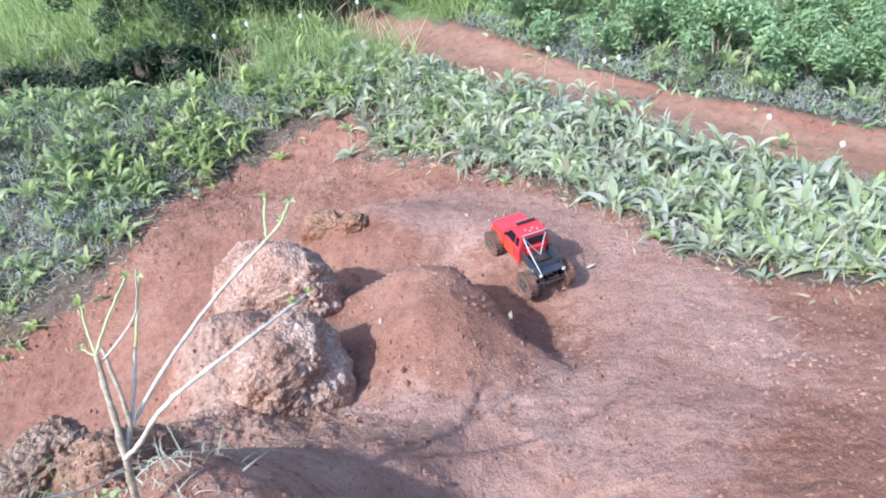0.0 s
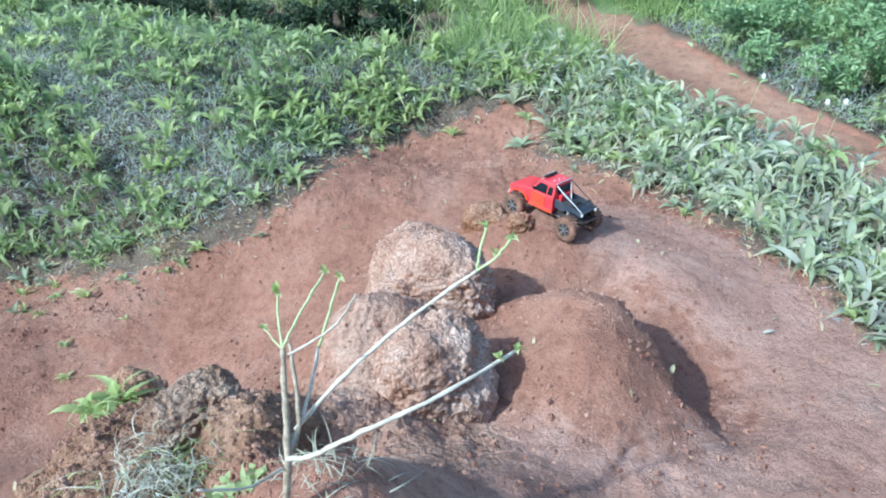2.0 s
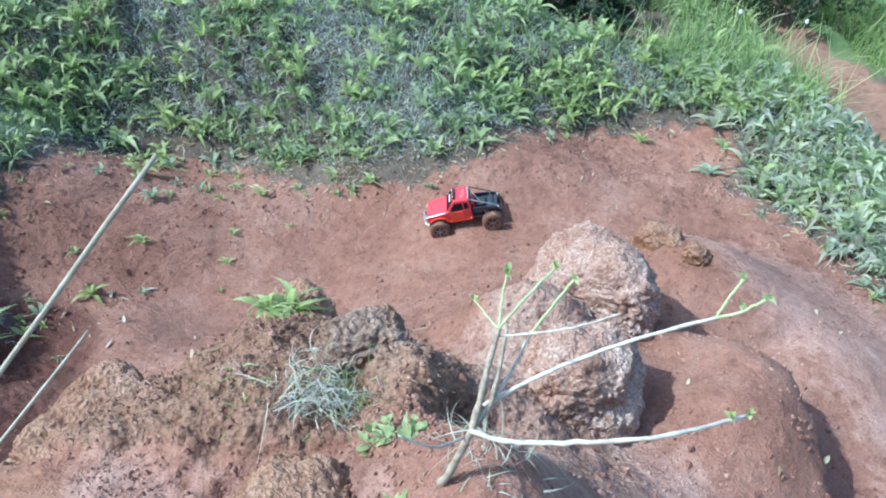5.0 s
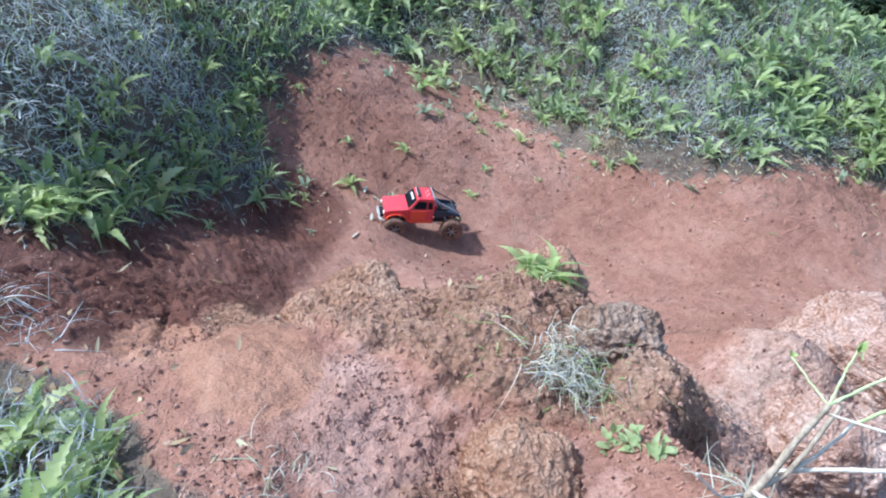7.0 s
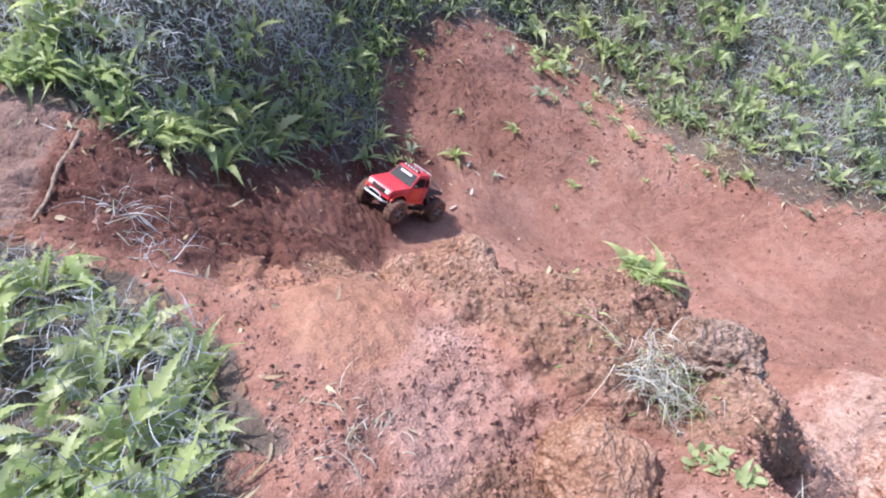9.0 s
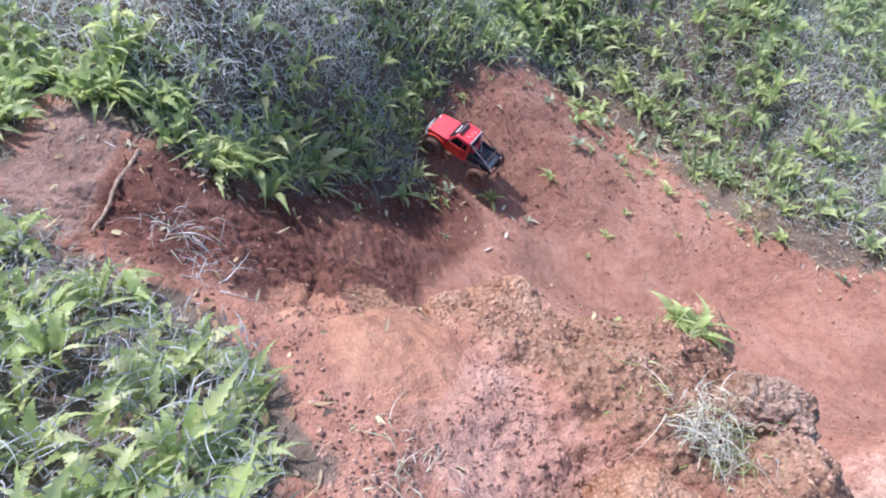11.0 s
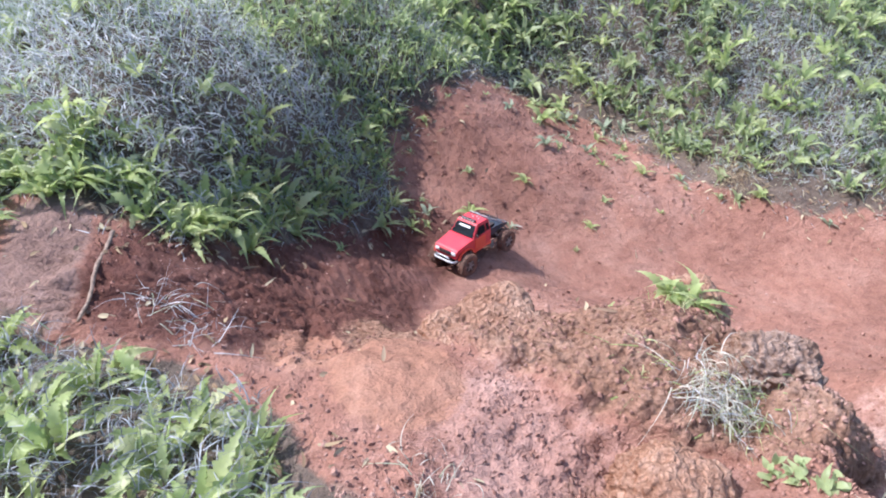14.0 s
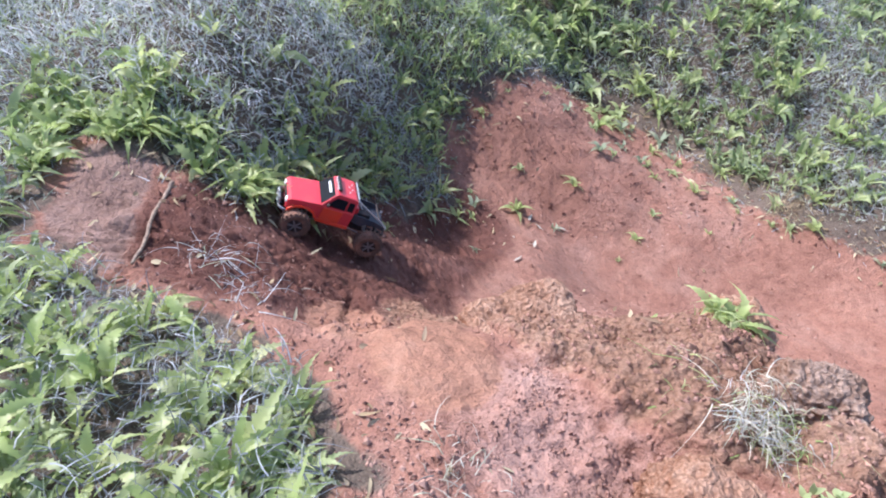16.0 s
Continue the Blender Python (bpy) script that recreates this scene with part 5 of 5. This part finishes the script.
prism(bm, [(0.092, 0.164, 0.086), (0.048, 0.222, 0.072), (0.038, 0.227, 0.071), (-0.034, 0.226, 0.071), (-0.044, 0.220, 0.073), (-0.050, 0.164, 0.086)], 0, 0, 0, 0.004)
cab = part("cab", bm, RED, truck, "red cab with a flat roof")
for s in (-1, 1):
    bm = bmesh.new()
    quad = [(0.074, 0.170, 0.0865), (0.040, 0.212, 0.0760), (-0.004, 0.212, 0.0760), (-0.004, 0.170, 0.0865)]
    vs = [bm.verts.new((x, s * (y + 0.0015), z)) for x, z, y in quad]
    bm.faces.new(vs if s < 0 else list(reversed(vs)))
    r = bmesh.ops.solidify(bm, geom=bm.faces[:], thickness=0.002)
    part("side_window", bm, GLASS, cab, "dark tinted side window")
    bm = bmesh.new()
    quad = [(-0.012, 0.172, 0.0860), (-0.012, 0.210, 0.0765), (-0.034, 0.210, 0.0765), (-0.038, 0.172, 0.0860)]
    vs = [bm.verts.new((x, s * (y + 0.0015), z)) for x, z, y in quad]
    bm.faces.new(vs if s < 0 else list(reversed(vs)))
    bmesh.ops.solidify(bm, geom=bm.faces[:], thickness=0.002)
    part("quarter_window", bm, GLASS, cab, "dark small rear side window")
    bm = bmesh.new()
    for k in range(9):
        a0, a1 = math.pi * k / 9, math.pi * (k + 1) / 9
        pts = [(0.149 + rr * math.cos(a), s * 0.0865, 0.100 + rr * 0.62 * math.sin(a)) for rr, a in ((0.060, a0), (0.060, a1), (0.050, a1), (0.050, a0))]
        lo = [bm.verts.new(p) for p in pts]
        hi = [bm.verts.new((p[0], p[1] + s * 0.010, p[2])) for p in pts]
        bm.faces.new(lo), bm.faces.new(hi)
        for j in range(4):
            bm.faces.new((lo[j], lo[(j + 1) % 4], hi[(j + 1) % 4], hi[j]))
    bmesh.ops.recalc_face_normals(bm, faces=bm.faces)
    part("wheel_arch", bm, ORANGE_RED, truck, "red wheel arch flare")
    part("sill", box(bmesh.new(), -0.05, 0.088, s * 0.086 - 0.004, s * 0.086 + 0.004, 0.084, 0.100), ORANGE_RED, truck, "orange-red sill panel")
    part("door_panel", box(bmesh.new(), -0.004, 0.078, s * 0.0885 - 0.002, s * 0.0885 + 0.002, 0.102, 0.160, 0.002), ORANGE_RED, truck, "orange-red door panel")
    part("headlight", box(bmesh.new(), 0.212, 0.220, s * 0.060 - 0.014, s * 0.060 + 0.014, 0.122, 0.139), WHITE, truck, "pale headlight")
    part("mirror", box(bmesh.new(), 0.062, 0.072, s * 0.094 - 0.008, s * 0.094 + 0.008, 0.172, 0.184), BLACK, truck, "black door mirror")
bm = bmesh.new()
vs = [bm.verts.new(p) for p in ((0.0915, -0.078, 0.169), (0.0915, 0.078, 0.169), (0.0525, 0.067, 0.2185), (0.0525, -0.067, 0.2185))]
bm.faces.new(vs)
bmesh.ops.solidify(bm, geom=bm.faces[:], thickness=-0.003)
glass = part("windscreen", bm, GLASS, cab, "dark windscreen with a pale banner")
bm = bmesh.new()
box(bm, -0.001, 0.001, -0.034, 0.034, -0.005, 0.005, 0)
part("sunstrip", bm, WHITE, glass, "white banner of lettering too small to read", pose(0.0655, 0, 0.208, 0, -38, 0))
part("rear_window", box(bmesh.new(), -0.052, -0.046, -0.055, 0.055, 0.176, 0.212, 0.001), GLASS, cab, "dark rear window")
part("grille", box(bmesh.new(), 0.212, 0.2185, -0.044, 0.044, 0.118, 0.138, 0.002), BLACK, truck, "black grille")
part("roof_lightbar", box(bmesh.new(), 0.030, 0.044, -0.052, 0.052, 0.230, 0.240), BLACK, cab, "black roof light bar")
for k in range(5):
    part("lamp", tube(bmesh.new(), [(0.044, -0.04 + 0.02 * k, 0.235), (0.0465, -0.04 + 0.02 * k, 0.235)], 0.005, 10), WHITE, cab, "small round lamp")
for k in range(4):
    part("rivet", tube(bmesh.new(), [(-0.02 + 0.012 * (k % 2), -0.03 + 0.02 * k, 0.2265), (-0.02 + 0.012 * (k % 2), -0.03 + 0.02 * k, 0.229)], 0.003, 8), WHITE, cab, "pale roof stud")
part("roof_edge", box(bmesh.new(), -0.047, -0.041, -0.066, 0.066, 0.2265, 0.2305, 0.001), SILVER, cab, "silver rear roof rail")
bm = bmesh.new()
tube(bm, bend([(0.205, -0.078, 0.088), (0.232, -0.062, 0.090), (0.236, 0, 0.092), (0.232, 0.062, 0.090), (0.205, 0.078, 0.088)], 4), 0.0055, 8)
tube(bm, bend([(0.230, -0.045, 0.090), (0.236, -0.035, 0.112), (0.236, 0.035, 0.112), (0.230, 0.045, 0.090)], 4), 0.004, 8)
part("front_bumper", bm, SILVER, truck, "silver tube front bumper")
part("winch", box(bmesh.new(), 0.206, 0.226, -0.026, 0.026, 0.082, 0.102), BLACK, truck, "black winch")
# frame, bed and tube cage behind the cab
bm = bmesh.new()
for s in (-1, 1):
    box(bm, -0.205, 0.205, s * 0.036 - 0.004, s * 0.036 + 0.004, 0.072, 0.094, 0.001)
for x in (-0.19, -0.08, 0.05, 0.18):
    box(bm, x - 0.005, x + 0.005, -0.036, 0.036, 0.076, 0.088, 0.001)
part("chassis", bm, BLACK, truck, "black ladder chassis")
part("gearbox", box(bmesh.new(), -0.02, 0.05, -0.026, 0.026, 0.062, 0.098, 0.005), BLACK, truck, "black gearbox")
part("motor", tube(bmesh.new(), [(0.06, 0, 0.098), (0.12, 0, 0.098)], 0.02, 16), STEEL, truck, "grey electric motor")
part("battery", box(bmesh.new(), -0.15, -0.06, -0.025, 0.025, 0.096, 0.124, 0.004), NAVY, truck, "dark blue battery")
for s in (-1, 1):
    bm = bmesh.new()
    prism(bm, [(-0.054, 0.120), (-0.054, 0.160), (-0.150, 0.152), (-0.200, 0.138), (-0.200, 0.122), (-0.165, 0.128), (-0.120, 0.126), (-0.095, 0.112)], s * 0.072 - 0.003, s * 0.072 + 0.003, 0, 0.001)
    part("bed_side", bm, NAVY, truck, "blue-black bed side panel")
    part("cage_tube", tube(bmesh.new(), bend([(-0.046, s * 0.064, 0.222), (-0.10, s * 0.066, 0.192), (-0.165, s * 0.064, 0.160), (-0.204, s * 0.060, 0.134)], 4), 0.0032, 8), SILVER if s > 0 else BLACK, truck, "tube of the rear cage", smooth=True)
    part("cage_brace", tube(bmesh.new(), [(-0.046, s * 0.060, 0.215), (-0.10, 0, 0.150)], 0.0025, 8), SILVER, truck, "silver diagonal cage brace")
    part("tail_lamp", box(bmesh.new(), -0.206, -0.199, s * 0.062 - 0.007, s * 0.062 + 0.007, 0.124, 0.136, 0.001), WHITE, truck, "pale tail lamp")
part("cage_hoop", tube(bmesh.new(), [(-0.165, -0.064, 0.160), (-0.165, 0.064, 0.160)], 0.0042, 8), BLACK, truck, "black cross tube")
part("bed_floor", box(bmesh.new(), -0.198, -0.056, -0.069, 0.069, 0.126, 0.131, 0.001), NAVY, truck, "blue-black bed floor")
part("spare_pack", box(bmesh.new(), -0.135, -0.075, -0.032, 0.032, 0.131, 0.150, 0.004), BLACK, truck, "black receiver box in the bed")
part("red_pack", box(bmesh.new(), -0.072, -0.056, -0.05, 0.05, 0.131, 0.176, 0.003), RED, truck, "red inner panel behind the cab")
part("rear_bumper", tube(bmesh.new(), bend([(-0.195, -0.060, 0.092), (-0.215, -0.05, 0.092), (-0.215, 0.05, 0.092), (-0.195, 0.060, 0.092)], 4), 0.0045, 8), BLACK, truck, "black tube rear bumper", smooth=True)
WHEELS = []
for x in (0.157, -0.157):
    bm = bmesh.new()
    tube(bm, [(x, -0.072, 0.058), (x, 0.072, 0.058)], 0.0075, 10)
    bmesh.ops.create_icosphere(bm, subdivisions=2, radius=0.018, matrix=Matrix.Translation((x, 0.012, 0.058)))
    part("axle", bm, BLACK, truck, "black axle with a round differential", smooth=True)
    for s in (-1, 1):
        d = -0.05 if x > 0 else 0.05
        part("suspension_link", tube(bmesh.new(), [(x, s * 0.05, 0.056), (x + 2.2 * d, s * 0.034, 0.070)], 0.0032, 8), STEEL, truck, "thin steel suspension link")
        part("shock", tube(bmesh.new(), [(x - 0.1 * d, s * 0.058, 0.058), (x + 0.6 * d, s * 0.048, 0.090), (x + 0.75 * d, s * 0.046, 0.118)], [0.004, 0.0065, 0.0065], 10), SILVER, truck, "silver coil shock")
        WHEELS.append(wheel(truck, x, s * 0.092, x > 0))
NARROW = ("body", "cab", "side_window", "quarter_window", "wheel_arch", "sill", "door_panel", "headlight", "mirror", "windscreen", "rear_window", "grille", "roof_lightbar", "lamp", "rivet", "roof_edge",
          "front_bumper", "bed_side", "cage_tube", "cage_brace", "tail_lamp", "cage_hoop", "bed_floor", "red_pack", "rear_bumper")
for ob in truck.children_recursive:
    if ob.name.split(".")[0] in NARROW:
        ob.data.transform(Matrix.Diagonal((1, 0.87, 1, 1)))
tagged(truck, "red model crawler pickup with dusty knobbly tyres", "model truck")

TRUCK = [  # seconds, place, lean, pitch, heading
    (0.0, 0.353, 2.343, 0.912, 1.6, -1.3, 113.3),
    (0.5, 0.200, 2.528, 0.923, 0.6, 3.1, 125.0),
    (1.0, -0.053, 2.711, 0.915, 0.2, 7.3, 138.1),
    (1.5, -0.273, 2.783, 0.939, 2.7, 1.5, 145.7),
    (2.0, -0.332, 2.800, 0.925, 10.4, 4.3, 150.4),
    (2.5, -0.396, 2.850, 0.908, 16.5, 10.6, 151.7),
    (3.0, -0.678, 3.292, 0.571, 15.8, 22.7, 153.6),
    (3.2, -0.708, 3.239, 0.596, 17.3, 27.6, 155.4),
    (4.2, -1.300, 3.080, 0.400, 8.0, 12.0, 193.0),
    (5.3, -1.886, 2.598, 0.289, 0.0, 19.8, 228.6),
    (5.5, -2.011, 2.400, 0.220, 5.0, 13.7, 237.5),
    (6.0, -2.271, 2.006, 0.151, 4.2, 6.0, 238.7),
    (6.5, -2.516, 1.621, 0.129, 9.2, 1.2, 240.3),
    (7.0, -2.555, 1.386, 0.181, 14.3, -4.3, 248.7),
    (7.5, -2.531, 1.142, 0.287, 15.7, -12.4, 258.2),
    (8.0, -2.487, 0.920, 0.364, 13.6, -8.3, 270.7),
    (8.5, -2.471, 0.762, 0.415, 10.4, -16.3, 281.0),
    (9.0, -2.463, 0.654, 0.458, 9.9, -32.7, 292.1),
    (9.2, -2.441, 0.603, 0.487, 7.8, -36.3, 295.5),
    (10.2, -2.750, 1.050, 0.300, -2.0, -16.0, 258.0),
    (11.3, -3.290, 1.022, 0.312, -9.7, -6.1, 218.0),
    (11.5, -3.277, 1.003, 0.309, -9.7, -6.1, 217.7),
    (12.0, -3.271, 1.036, 0.301, -10.9, -5.7, 223.0),
    (12.5, -2.974, 1.284, 0.213, 4.1, -3.3, 247.2),
    (13.0, -2.767, 1.742, 0.179, -7.6, 4.7, 255.8),
    (13.5, -2.757, 1.439, 0.176, -1.4, -6.8, 271.6),
    (14.0, -2.589, 0.996, 0.314, 14.5, -9.1, 293.6),
    (14.5, -2.344, 0.680, 0.479, -4.4, -24.4, 302.5),
    (15.0, -2.180, 0.423, 0.653, 7.1, -27.8, 289.3),
    (15.5, -2.258, 0.163, 0.775, 9.7, -29.7, 267.1),
    (16.0, -2.435, -0.012, 0.854, 6.6, -25.4, 261.6),
]


def motions():
    """The truck crawls along the lane; its wheels turn with the way that it goes."""
    walk(truck, [(t, pose(x, y, z, lean, pitch, turn)) for t, x, y, z, lean, pitch, turn in TRUCK])
    for ob, foot, rest, tips in STALKS.values():
        # pushed aside as the holder of the camera steps past
        rows = []
        for t, tip in [(0.0, tips[0][1])] + tips + [(16.0, tips[-1][1])]:
            q = rest.rotation_difference(Vector(tip) - foot)
            rows.append((t, Matrix.Translation(foot) @ q.to_matrix().to_4x4()))
        walk(ob, rows)
    rolled, spin = 0.0, [(0.0, 0.0)]
    for a, b in zip(TRUCK, TRUCK[1:]):
        d = Vector(b[1:4]) - Vector(a[1:4])
        h = radians(0.5 * (a[6] + b[6]))
        step = math.copysign(d.length, d.x * math.cos(h) + d.y * math.sin(h))
        n = max(1, math.ceil(abs(step) / 0.058 / 1.2))
        for k in range(1, n + 1):
            spin.append((a[0] + (b[0] - a[0]) * k / n, rolled + step * k / n))
        rolled += step
    for w in WHEELS:
        x, y, z = w.location
        walk(w, [(t, pose(x, y, z) @ Matrix.Rotation(s / 0.058, 4, "Y")) for t, s in spin])


motions()
